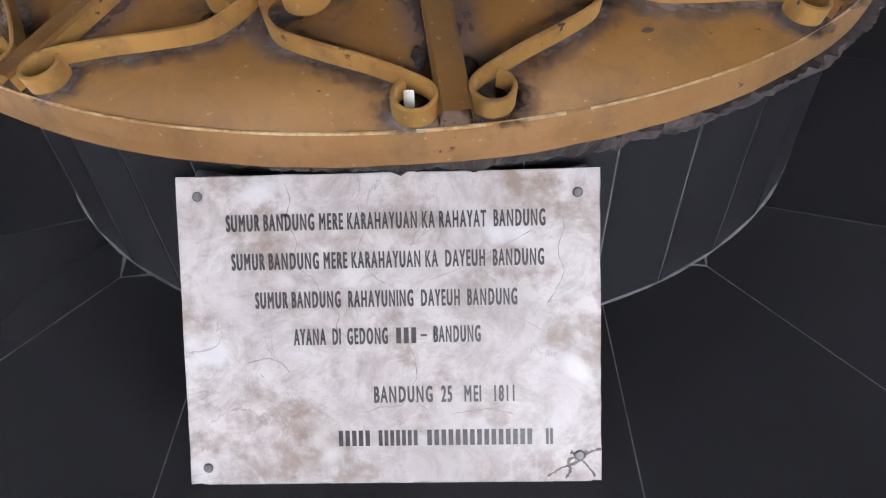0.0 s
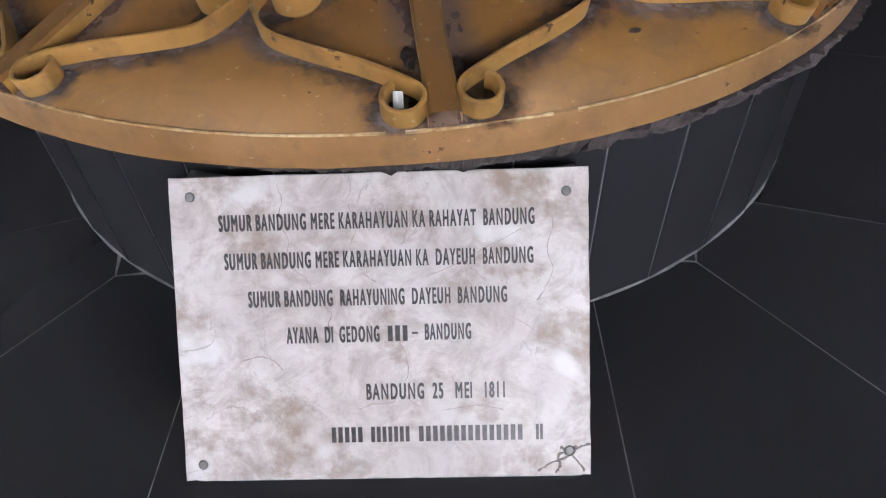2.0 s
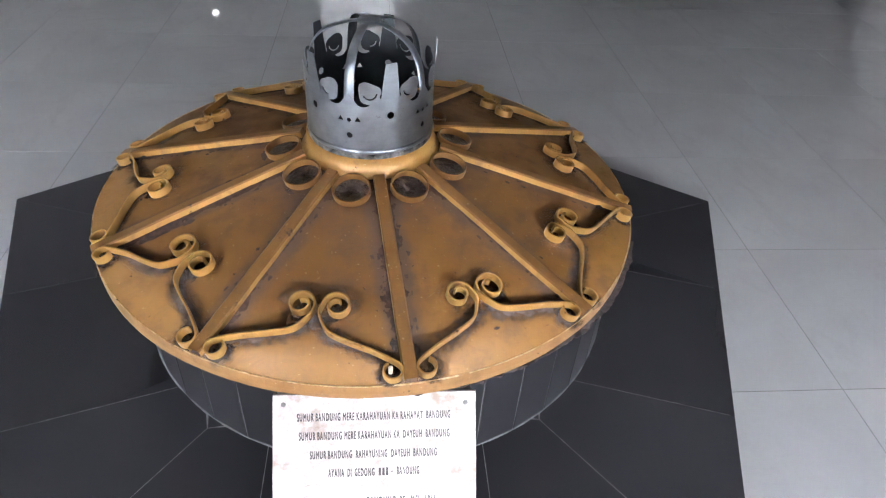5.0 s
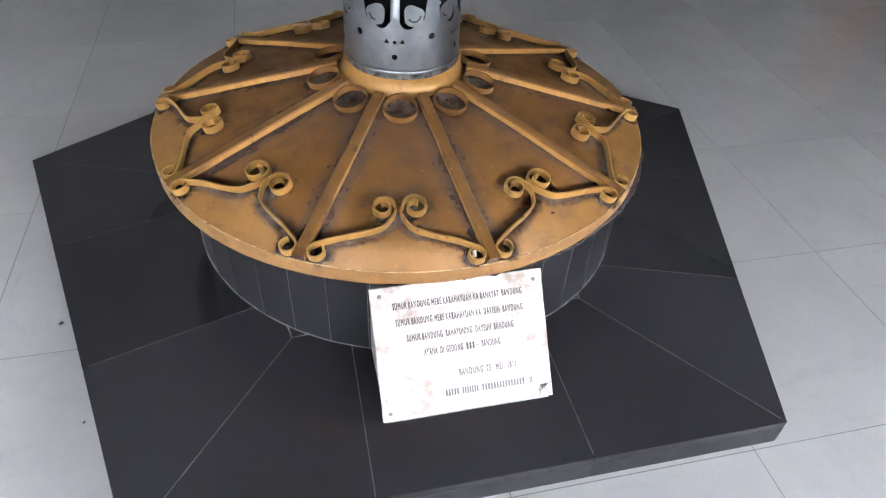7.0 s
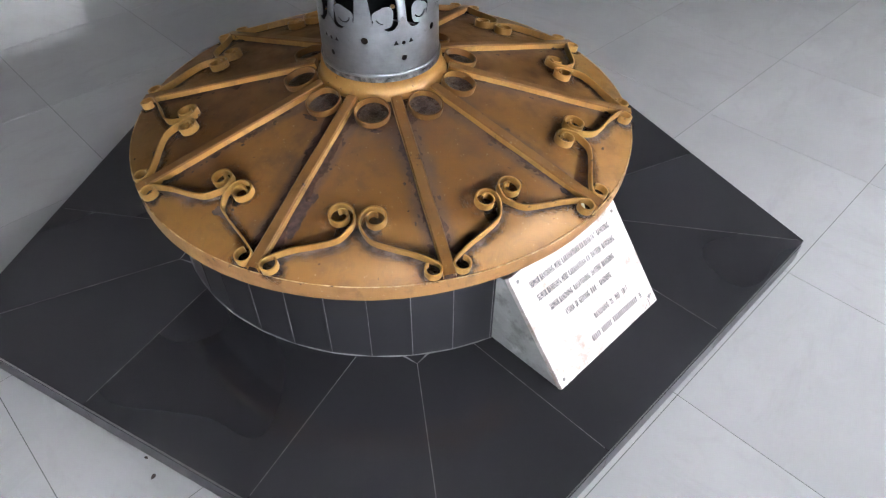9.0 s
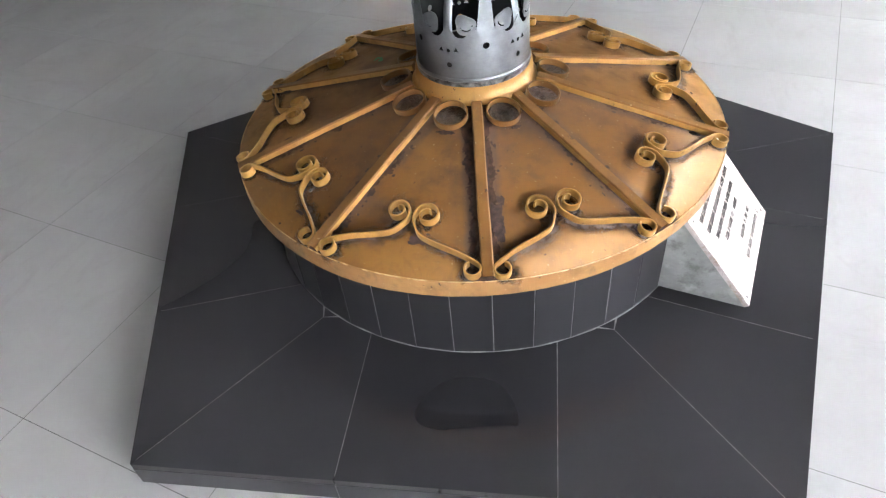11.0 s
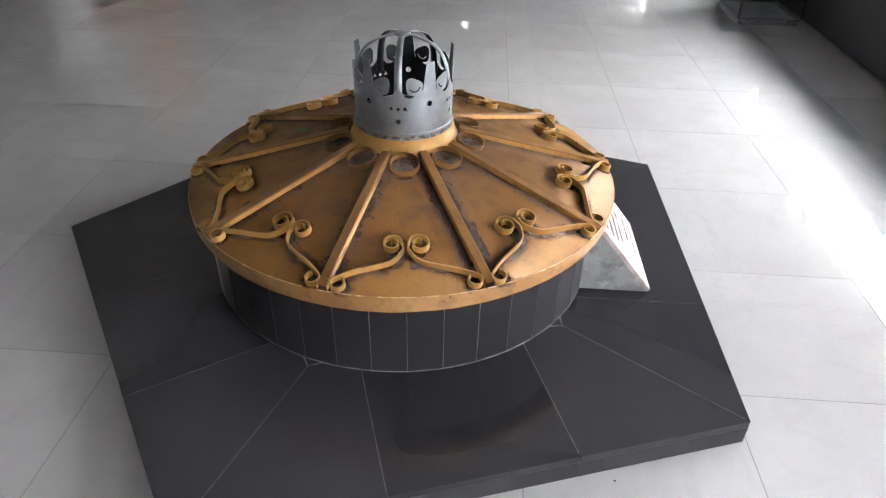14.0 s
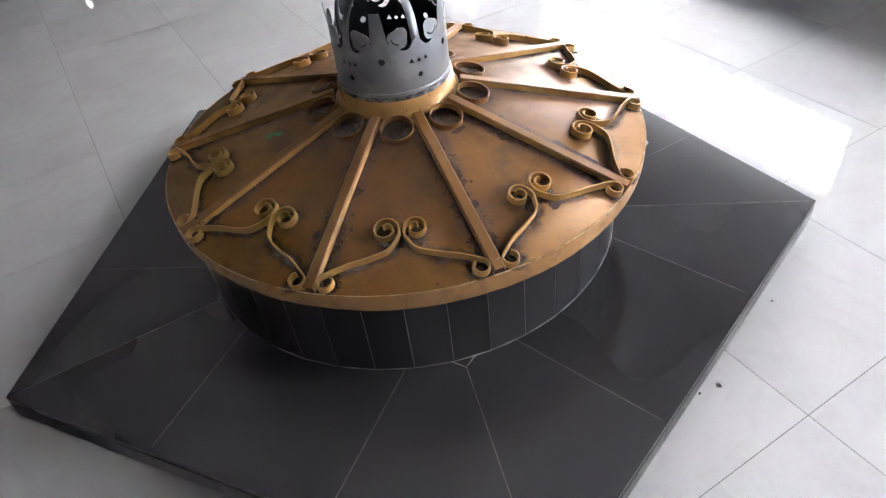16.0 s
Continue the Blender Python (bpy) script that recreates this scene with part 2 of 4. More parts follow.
def cement():
    """Grey render with damp dark stains and paler rubbed places."""
    g = Mat("grey_cement", 0.75)
    broad, blot, fine = g.noise(7, 4, 0.6, None, 0.5), g.noise(24, 6, 0.7), g.noise(150, 4, 0.7)
    c = g.mix(g.ramp(broad, 0.35, 0.65), (0.17, 0.175, 0.168), (0.30, 0.305, 0.295))
    c = g.mix(g.ramp(blot, 0.5, 0.66, 0, 0.6), c, (0.10, 0.10, 0.09))
    c = g.mix(g.ramp(g.noise(16, 3), 0.58, 0.7, 0, 0.7), c, (0.42, 0.42, 0.405))
    g.colour(g.mix(g.ramp(fine, 0.6, 0.75, 0, 0.3), c, (0.45, 0.45, 0.44)))
    return g.bump(g.math("ADD", g.math("MULTIPLY", blot, 0.7), g.math("MULTIPLY", fine, 0.3)), 0.4, 0.002).m


CEMENT = cement()
PEEL = plain("bare_rusty_primer", (0.028, 0.016, 0.014), (0.105, 0.062, 0.056), 0.8, 70, 0, 0.6)
MORTAR = plain("rough_mortar", (0.024, 0.018, 0.017), (0.115, 0.09, 0.087), 0.9, 75, 0, 1.0)
# the crown's inner faces get a darker steel, their shade put in the colour
STEEL, STEEL_IN = steel("brushed_steel", (0.30, 0.325, 0.35), 0.40), steel("shaded_steel", (0.045, 0.05, 0.055), 0.45, 0.6)
INK = plain("black_paint_letters", (0.02, 0.018, 0.02), (0.08, 0.062, 0.060), 0.33, 120)
BOLT = plain("dull_bolt", (0.13, 0.12, 0.12), (0.24, 0.22, 0.21), 0.5, 90, 0.5)
DARK_WALL = plain("black_wall_cladding", (0.030, 0.031, 0.035), (0.045, 0.046, 0.050), 0.4, 18)
WHITE_WALL = plain("painted_plaster", (0.56, 0.565, 0.55), (0.64, 0.64, 0.625), 0.8, 6)
GREY_WALL = plain("grey_green_wall", (0.07, 0.075, 0.072), (0.11, 0.115, 0.108), 0.6, 5)
CEILING = plain("ceiling_paint", (0.72, 0.72, 0.71), (0.78, 0.78, 0.77), 0.9, 4)
FRAME = plain("window_frame_metal", (0.25, 0.25, 0.26), (0.35, 0.35, 0.36), 0.4, 30, 0.6)
CHROME = steel("bright_frame", (0.6, 0.61, 0.62), 0.2)
WHITE_BOX = plain("white_laminate", (0.74, 0.73, 0.72), (0.82, 0.81, 0.80), 0.4, 8)
WOOD = plain("brown_wood", (0.20, 0.085, 0.04), (0.31, 0.14, 0.07), 0.5, 14)
BLACK_BOX = plain("black_lacquer", (0.012, 0.011, 0.012), (0.03, 0.027, 0.027), 0.3, 12)
LEAF = plain("hedge_leaf", (0.03, 0.07, 0.02), (0.07, 0.12, 0.035), 0.6, 9)
GREEN = plain("green_paint_smear", (0.02, 0.16, 0.06), (0.05, 0.28, 0.12), 0.6, 60)
CHALK = plain("white_plastic", (0.75, 0.74, 0.70), (0.85, 0.84, 0.80), 0.5, 40)
GLASS = glass()
SKY_CARD = glowing("bright_daylight", (0.93, 0.97, 1.0), SKY_GLOW)
LAMP_GLOW = glowing("downlight_glow", (1.0, 0.97, 0.92), ROOM_GLOW * 8)


# ---- mesh helpers ----
def put(name, bm, material, parent=None, label="", smooth=False):
    me = bpy.data.meshes.new(name)
    bmesh.ops.recalc_face_normals(bm, faces=bm.faces)
    if smooth:
        for f in bm.faces:
            f.smooth = True
    bm.to_mesh(me)
    bm.free()
    me.materials.append(material)
    ob = new(name, me)
    ob.parent = parent
    if label:
        tagged(ob, label)
    return ob


part = put


def thing(name, label, category, group="", kind="", at=(0, 0, 0)):
    ob = new(name)
    ob.location = at
    ob.empty_display_size = 0.05
    return tagged(ob, label, category, group, kind)


def prism(bm, outline, z0, z1, bevel=0.0):
    """An upright prism over a list of x, y corners, its top edge bevelled."""
    low = [bm.verts.new((x, y, z0)) for x, y in outline]
    if bevel:
        cx, cy = sum(p[0] for p in outline) / len(outline), sum(p[1] for p in outline) / len(outline)
        mid = [bm.verts.new((x, y, z1 - bevel)) for x, y in outline]
        top = []
        for x, y in outline:
            d = Vector((cx - x, cy - y)).normalized() * bevel
            top.append(bm.verts.new((x + d.x, y + d.y, z1)))
        rings = [low, mid, top]
    else:
        rings = [low, [bm.verts.new((x, y, z1)) for x, y in outline]]
    n = len(outline)
    for a, b in zip(rings, rings[1:]):
        for i in range(n):
            bm.faces.new((a[i], a[(i + 1) % n], b[(i + 1) % n], b[i]))
    bm.faces.new(rings[-1])
    bm.faces.new(list(reversed(low)))
    return bm


def box(x0, x1, y0, y1, z0, z1, bevel=0.0, bm=None):
    bm = bm or bmesh.new()
    return prism(bm, [(x0, y0), (x1, y0), (x1, y1), (x0, y1)], z0, z1, bevel)


def lathe(profile, steps=96, closed=True, start=0.0, end=360.0, bm=None):
    """Turn a profile of r, z points about the upright axis."""
    bm = bm or bmesh.new()
    full = end - start >= 359.9
    n = steps if full else steps + 1
    rings = []
    for i in range(n):
        a = radians(start + (end - start) * i / steps)
        rings.append([bm.verts.new((r * math.cos(a), r * math.sin(a), z)) for r, z in profile])
    m = len(profile)
    for i in range(n if full else n - 1):
        a, b = rings[i], rings[(i + 1) % n]
        for j in range(m if closed else m - 1):
            k = (j + 1) % m
            bm.faces.new((a[j], b[j], b[k], a[k]))
    if not full and closed:
        bm.faces.new(rings[0])
        bm.faces.new(list(reversed(rings[-1])))
    return bm


def polar(r, deg):
    return r * math.cos(radians(deg)), r * math.sin(radians(deg))


def glide(points, steps=8):
    """A smooth line through the points (Catmull-Rom)."""
    p = [Vector(q) for q in points]
    p = [2 * p[0] - p[1]] + p + [2 * p[-1] - p[-2]]
    out = []
    for a, b, c, d in zip(p, p[1:], p[2:], p[3:]):
        for i in range(steps):
            t = i / steps
            out.append(0.5 * (2 * b + (c - a) * t + (2 * a - 5 * b + 4 * c - d) * t * t + (3 * b - a - 3 * c + d) * t**3))
    return out + [p[-2]]


# ---- the room ----
X0, X1, Y0, Y1, H = -4.6, 14.2, -2.70, 11.2, 3.0
TILE, TX, TY = 0.603, 0.657, -0.398

floor = tagged(put("floor", box(X0 - 0.2, X1 + 0.2, Y0 - 0.25, Y1 + 0.2, -0.2, -0.0008), FLOOR_JOINT), "glossy pale grey porcelain tile floor", "floor", kind="structure")
tagged(put("ceiling", box(X0 - 0.2, X1 + 0.2, Y0 - 0.25, Y1 + 0.2, H, H + 0.15), CEILING), "plain white painted ceiling of the hall", "ceiling", kind="structure")
tagged(put("wall_north", box(X0 - 0.2, X1 + 0.2, Y1, Y1 + 0.2, 0, H - 0.002), GREY_WALL), "plain grey painted hall wall", "wall", kind="structure")
tagged(put("wall_west", box(X0 - 0.2, X0, Y0, Y1, 0, H - 0.002), WHITE_WALL), "plain pale painted hall wall", "wall", kind="structure")
tagged(put("wall_east", box(X1, X1 + 0.2, Y0, Y1, 0, H - 0.002), GREY_WALL), "plain grey painted hall wall", "wall", kind="structure")

SILL, HEAD = 0.73, 1.38
# the first window is unseen, added to brighten the south-west side
WINDOWS = ((-4.45, -1.12), (0.06, 2.74), (3.85, 5.10), (8.7, 10.1))
HEADS = (1.5, HEAD, HEAD, 1.62)
south = box(X0 - 0.2, X1 + 0.2, Y0 - 0.25, Y0, 0, SILL - 0.03)
tagged(put("wall_south", south, DARK_WALL), "black stone-clad low wall under the windows", "wall", kind="structure")
bm = bmesh.new()
edges = [X0 - 0.2] + [v for w in WINDOWS for v in w] + [X1 + 0.2]
for a, b in zip(edges[::2], edges[1::2]):
    box(a, b, Y0 - 0.25, Y0, SILL - 0.03, H - 0.002, bm=bm)
for (a, b), head in zip(WINDOWS, HEADS):
    box(a, b, Y0 - 0.25, Y0, head, H - 0.002, bm=bm)
tagged(put("wall_south_upper", bm, WHITE_WALL), "pale painted wall and piers between the windows", "wall", kind="structure")


def window(name, a, b, head, panes):
    w = thing(name, "wide daylight window in a grey metal frame", "window", kind="structure", at=((a + b) / 2, Y0 - 0.18, SILL))
    h = head - SILL
    half = (b - a) / 2
    bm = bmesh.new()
    box(-half, half, -0.03, 0.03, -0.03, 0.05, bm=bm)
    box(-half, half, -0.03, 0.03, h - 0.05, h, bm=bm)
    for i in range(panes + 1):
        x = -half + 0.025 + (2 * half - 0.05) * i / panes
        box(x - 0.02, x + 0.02, -0.028, 0.028, 0.05, h - 0.05, bm=bm)
    part("window_frame", bm, FRAME, w)
    part("window_sill", box(-half, half, 0.031, 0.20, -0.03, 0.0, 0.004), DARK_WALL, w, "black stone sill")
    for i in range(panes):
        x = -half + 0.025 + (2 * half - 0.05) * i / panes
        ob = part("pane", box(x + 0.021, x + (2 * half - 0.05) / panes - 0.021, -0.003, 0.003, 0.051, h - 0.051), GLASS, w)
        ob.visible_shadow = False
    return w


window("window_fill", *WINDOWS[0], HEADS[0], 1)
window("window_2", *WINDOWS[1], HEADS[1], 1)
window("window_3", *WINDOWS[2], HEADS[2], 1)
window("window_4", *WINDOWS[3], HEADS[3], 3)

tagged(put("backdrop", box(-8, 24, -9.02, -9.0, -1, 9), SKY_CARD), "bright hazy daylight outside the windows", "backdrop", kind="structure")
tagged(put("ground", box(-60, 80, -60, Y0 - 0.26, -0.25, -0.15), plain("outdoor_paving", (0.42, 0.41, 0.38), (0.52, 0.50, 0.47), 0.9, 3)), "pale paving outside the hall", "ground", kind="structure")


def hedge(x0, x1, y0, y1, z):
    bm = bmesh.new()
    rng = random.Random(5)
    for _ in range(8500):
        x, y = rng.uniform(x0, x1), rng.uniform(y0, y1)
        rise = min(1.0, max(0.0, (x - 4.4) / 1.2))
        top = z + 1.15 * rise * rise * (3 - 2 * rise) + 0.62 * min(1.0, max(0.0, (x - 6.6) / 0.5)) + 0.22 * noise.noise((x * 1.3, y, 0)) + 0.12 * noise.noise((x * 5, y, 3))
        c = Vector((x, y, rng.uniform(-0.1, top)))
        q = Euler((rng.uniform(0, 6), rng.uniform(0, 6), rng.uniform(0, 6))).to_matrix()
        s = rng.uniform(0.05, 0.09)
        bm.faces.new([bm.verts.new(c + q @ Vector(v) * s) for v in ((-1, 0, 0), (0, -0.5, 0.1), (1, 0, 0), (0, 0.5, 0.1))])
    return tagged(put("hedge", bm, LEAF), "green leafy hedge outside below the window", "hedge", kind="stuff")


hedge(-1.0, 10.5, -5.0, -4.2, 1.15)


def downlight(x, y):
    d = thing("downlight", "small square recessed ceiling downlight, lit", "downlight", "ceiling downlights", at=(x, y, H))
    part("trim_ring", lathe([(0.049, -0.012), (0.070, -0.012), (0.070, -0.001), (0.049, -0.001)], 32), FRAME, d)
    part("diffuser", lathe([(0.0005, -0.008), (0.048, -0.008), (0.048, -0.002), (0.0005, -0.002)], 32), LAMP_GLOW, d)


for x, y in ((13.35, 0.2), (8.35, 8.05), (-2.98, 10.64)):
    downlight(x, y)


# ---- the pentagonal platform ----
PR, PZ = 1.222, 0.08
platform = thing("well_platform", "low pentagonal platform clad in black stone tiles", "platform")
CORNERS = [-126 + 72 * i for i in range(5)]
part("core", prism(bmesh.new(), [polar(PR - 0.014, a) for a in CORNERS], 0.0, PZ - 0.0004), SLAB_JOINT, platform, "grey grout bed")
APO = PR * math.cos(radians(36))
MIDW = 0.24
DR = 0.635
for i in range(5):
    turn = Matrix.Rotation(radians(-90 + 72 * i), 3, "Z")
    side = PR * math.sin(radians(36))

    def at(u, v):
        p = turn @ Vector((v, u, 0))
        return p.x, p.y

    j = 0.0008
    start = 0.60
    inner = start * math.cos(radians(36))
    mid = [at(-MIDW + j, 0.55), at(-MIDW + j, APO), at(MIDW - j, APO), at(MIDW - j, 0.55)]
    part("platform_tile", prism(bmesh.new(), mid, PZ - 0.02, PZ), BLACK_TOP, platform)
    for s in (-1, 1):
        t36 = math.tan(radians(36))
        tip, arm = Vector(polar(0.653, 36)), Vector(polar(0.60, 29.5))
        corner = [at(s * (MIDW + j), 0.50), at(s * (MIDW + j), APO), at(s * (APO * t36 - 1.3 * j), APO), at(s * (tip.y - 1.3 * j), tip.x), at(s * arm.y, arm.x)]
        part("platform_tile", prism(bmesh.new(), corner, PZ - 0.02, PZ), BLACK_TOP, platform)
    tips = [polar(0.653 - 0.0022, 36), polar(0.59, 29.75), polar(0.585, 36), polar(0.59, 42.25)]
    part("corner_sliver", prism(bmesh.new(), [at(y, x) for x, y in tips], PZ - 0.02, PZ, 0.001), BLACK_TOP, platform)
    for a, b in ((-side + 0.001, -MIDW - j), (-MIDW + j, MIDW - j), (MIDW + j, side - 0.001)):
        face = [at(a, APO + 0.001), at(b, APO + 0.001), at(b, APO - 0.010), at(a, APO - 0.010)]
        part("edge_tile", prism(bmesh.new(), face, 0.002, PZ - 0.021), BLACK_SIDE, platform)

# ---- the round drum ----
DZ0, DZ1 = PZ, 0.356
DRUM = Vector((0.012, 0.004, 0))
drum = thing("well_drum", "round well wall faced with narrow black tiles", "well", at=DRUM)
rng = random.Random(3)
# two runs of flat tiles, which meet in cut pieces behind the plaque and on the far side
JOINTS = [-118.3 - 9.02 * k for k in range(21)][::-1] + [-109.3, -100.3, -91.3, -79.3, -70.4] + [-61.4 + 9.02 * k for k in range(14)]
part("core", prism(bmesh.new(), [polar(DR - 0.0009, a) for a in JOINTS], DZ0, DZ1 - 0.005), JOINT, drum, "pale grout bed")
JOINTS.append(JOINTS[0] + 360)
for a0, a1 in zip(JOINTS, JOINTS[1:]):
    g = 0.07
    lean, skew = rng.uniform(-0.0005, 0.0007), rng.uniform(-0.05, 0.05)
    bm = bmesh.new()
    rings = []
    for z, push in ((DZ0 + 0.0012, 0.0), (DZ1 - rng.uniform(0.0, 0.004), lean)):
        t = skew if push else 0.0
        rings.append([bm.verts.new((*polar(r, q), z)) for r, q in ((DR - 0.009, a0 + g + t), (DR - 0.0006 + push, a0 + g + t), (DR + push, a0 + 3 * g + t), (DR + push, a1 - 3 * g + t), (DR - 0.0006 + push, a1 - g + t), (DR - 0.009, a1 - g + t))])
    for k in range(6):
        bm.faces.new((rings[0][k], rings[0][(k + 1) % 6], rings[1][(k + 1) % 6], rings[1][k]))
    bm.faces.new(rings[1])
    bm.faces.new(list(reversed(rings[0])))
    part("drum_tile", bm, BLACK_SIDE, drum)
bm = lathe([(DR - 0.006, DZ0), (DR + 0.0014, DZ0), (DR - 0.0006, DZ0 + 0.0012)], 160)
for v in bm.verts:
    if v.co.z < DZ0 + 0.001 and math.hypot(v.co.x, v.co.y) > DR:
        v.co += Vector((v.co.x, v.co.y, 0)).normalized() * (0.0014 * noise.noise(v.co * 30) + 0.0008 * noise.noise(v.co * 90))
part("base_joint", bm, JOINT, drum, "thin line of pale grout")

# a joint that breaks away to one side near the top
bm = bmesh.new()
rows = []
for da, z in ((1.25, 0.350), (0.95, 0.337), (0.55, 0.322), (0.42, 0.312), (0.05, 0.303), (0.0, 0.29)):
    a, half = -181.44 + da, 0.07 + 0.05 * math.sin(z * 900)
    rows.append([bm.verts.new((*polar(DR + 0.0011, a + t), z)) for t in (-half, half)])
for p, q in zip(rows, rows[1:]):
    bm.faces.new((p[0], p[1], q[1], q[0]))
part("joint_crack", bm, JOINT, drum, "pale crooked crack beside a joint")

# rusty mortar above the plaque, coloured near black for the crevice's shade
MORTAR_DARK = plain("rusty_shaded_mortar", (0.014, 0.011, 0.010), (0.07, 0.055, 0.05), 0.9, 60, 0, 0.9)
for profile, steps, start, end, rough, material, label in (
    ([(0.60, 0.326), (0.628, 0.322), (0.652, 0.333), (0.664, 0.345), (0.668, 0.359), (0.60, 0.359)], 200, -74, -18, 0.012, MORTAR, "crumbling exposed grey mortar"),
    ([(0.60, 0.326), (0.645, 0.330), (0.659, 0.342), (0.667, 0.359), (0.60, 0.359)], 130, -108, -73, 0.009, MORTAR_DARK, "crumbling mortar above the plaque, darkened as a shaded crevice"),
):
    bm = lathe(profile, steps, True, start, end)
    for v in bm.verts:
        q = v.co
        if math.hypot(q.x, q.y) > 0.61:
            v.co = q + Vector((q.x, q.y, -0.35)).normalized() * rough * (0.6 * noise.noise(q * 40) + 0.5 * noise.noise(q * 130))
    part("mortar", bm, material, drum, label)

# ---- the conical lid ----
RIM, RZ, SLOPE, TOPR = 0.6715, 0.398, 0.252, 0.168
LID = Vector((-0.0140, -0.0060, 0))


def cone_z(r):
    return RZ + (RIM - r) * SLOPE


lid = thing("well_cover", "gold painted conical metal well cover with ribs and scrollwork", "well cover", at=LID)
part("cone_sheet", lathe([(0.10, cone_z(0.10) - 0.006), (0.10, cone_z(0.10)), (0.3, cone_z(0.3)), (0.5, cone_z(0.5)), (RIM - 0.0012, cone_z(RIM)), (RIM - 0.004, RZ - 0.006)], 160), GOLD_SHEET, lid, "gold painted sheet with rust and dirt", True)
bm = lathe([(RIM - 0.003, RZ - 0.032), (RIM + 0.0005, RZ - 0.034), (RIM + 0.0016, RZ - 0.020), (RIM + 0.001, RZ - 0.0006), (RIM - 0.0002, RZ + 0.0007), (RIM - 0.003, RZ - 0.001)], 200)
for v in bm.verts:
    if v.co.z < RZ - 0.015:
        west = max(0.0, math.cos(math.atan2(v.co.y, v.co.x) - radians(175)))
        v.co.z -= 0.013 * west * west * (1 if v.co.z < RZ - 0.025 else 0.5)
    if v.co.z < RZ - 0.025:
        v.co.z += 0.0022 * noise.noise(v.co * 9) + 0.0015 * noise.noise(v.co * 30)
part("rim_band", bm, GOLD_RIM, lid, "gold painted rim band with chipped edge")
rng = random.Random(17)
a0 = 0.0
while a0 < 356:
    a1 = min(a0 + rng.uniform(8, 40), 358)
    w = rng.uniform(0.8, 1.7)
    part("worn_edge", lathe([(RIM - 0.0012 * w, RZ + 0.0004), (RIM + 0.0010, RZ - 0.0010 * w), (RIM + 0.0014, RZ - 0.0004), (RIM + 0.0004, RZ + 0.0011)], 40, True, a0, a1), WORN_GLINT, lid, "worn edge of the rim, painted pale as its highlight")
    a0 = a1 + rng.uniform(0.4, 3.5)
part("collar", lathe([(0.12, 0.515), (TOPR + 0.004, 0.5225), (TOPR - 0.002, 0.530), (0.160, 0.541), (0.157, 0.566), (0.12, 0.566)], 96), GOLD_BAR, lid, "gold painted collar under the crown", True)


def on_cone(u, v, h, bis):
    """A place on the sheet: u across and v out along a sector's middle line, h above the sheet."""
    r = math.hypot(u, v)
    c, s = math.cos(radians(bis)), math.sin(radians(bis))
    n = Vector((u, v)) / r * SLOPE
    f = h / math.sqrt(1 + SLOPE * SLOPE)
    u, v = u + n.x * f, v + n.y * f
    return Vector((v * c - u * s, v * s + u * c, cone_z(r) + f))


def strip(line, bis, half, height, bm=None):
    """A flat bar on edge that follows a line over the sheet."""
    bm = bm or bmesh.new()
    rows = []
    for i, p in enumerate(line):
        d = (line[min(i + 1, len(line) - 1)] - line[max(i - 1, 0)]).normalized()
        nrm = Vector((-d.y, d.x)) * half
        a, b = p + nrm, p - nrm
        rows.append([bm.verts.new(on_cone(q.x, q.y, h, bis)) for q, h in ((a, -0.002), (a, height - 0.0008), (a * 0.7 + b * 0.3, height), (a * 0.3 + b * 0.7, height), (b, height - 0.0008), (b, -0.002))])
    for a, b in zip(rows, rows[1:]):
        for k in range(6):
            bm.faces.new((a[k], a[(k + 1) % 6], b[(k + 1) % 6], b[k]))
    bm.faces.new(rows[0])
    bm.faces.new(list(reversed(rows[-1])))
    return bm


def grime_shade_line(line, bis, rng):
    """A film of dirt and painted shade on the sheet along a bar."""
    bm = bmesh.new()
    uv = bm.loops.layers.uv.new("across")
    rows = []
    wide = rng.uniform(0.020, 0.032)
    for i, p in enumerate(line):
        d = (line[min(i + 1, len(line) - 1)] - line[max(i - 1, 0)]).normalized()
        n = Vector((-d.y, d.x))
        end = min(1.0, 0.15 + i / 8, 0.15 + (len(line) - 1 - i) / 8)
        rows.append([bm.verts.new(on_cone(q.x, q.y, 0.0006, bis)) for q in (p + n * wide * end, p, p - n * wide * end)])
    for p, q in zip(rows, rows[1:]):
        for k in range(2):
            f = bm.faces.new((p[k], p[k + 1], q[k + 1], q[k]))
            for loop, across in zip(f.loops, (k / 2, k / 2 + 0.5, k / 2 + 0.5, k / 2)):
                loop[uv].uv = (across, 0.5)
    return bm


def grime_shade_disc(u, v, radius, bis, high):
    """A film of dirt and painted shade on the sheet round a curl."""
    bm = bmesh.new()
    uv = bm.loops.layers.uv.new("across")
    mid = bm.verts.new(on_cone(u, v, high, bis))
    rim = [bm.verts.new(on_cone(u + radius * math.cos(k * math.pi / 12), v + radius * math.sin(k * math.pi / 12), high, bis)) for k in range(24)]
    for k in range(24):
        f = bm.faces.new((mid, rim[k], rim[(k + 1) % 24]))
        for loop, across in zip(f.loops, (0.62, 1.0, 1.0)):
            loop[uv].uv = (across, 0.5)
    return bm


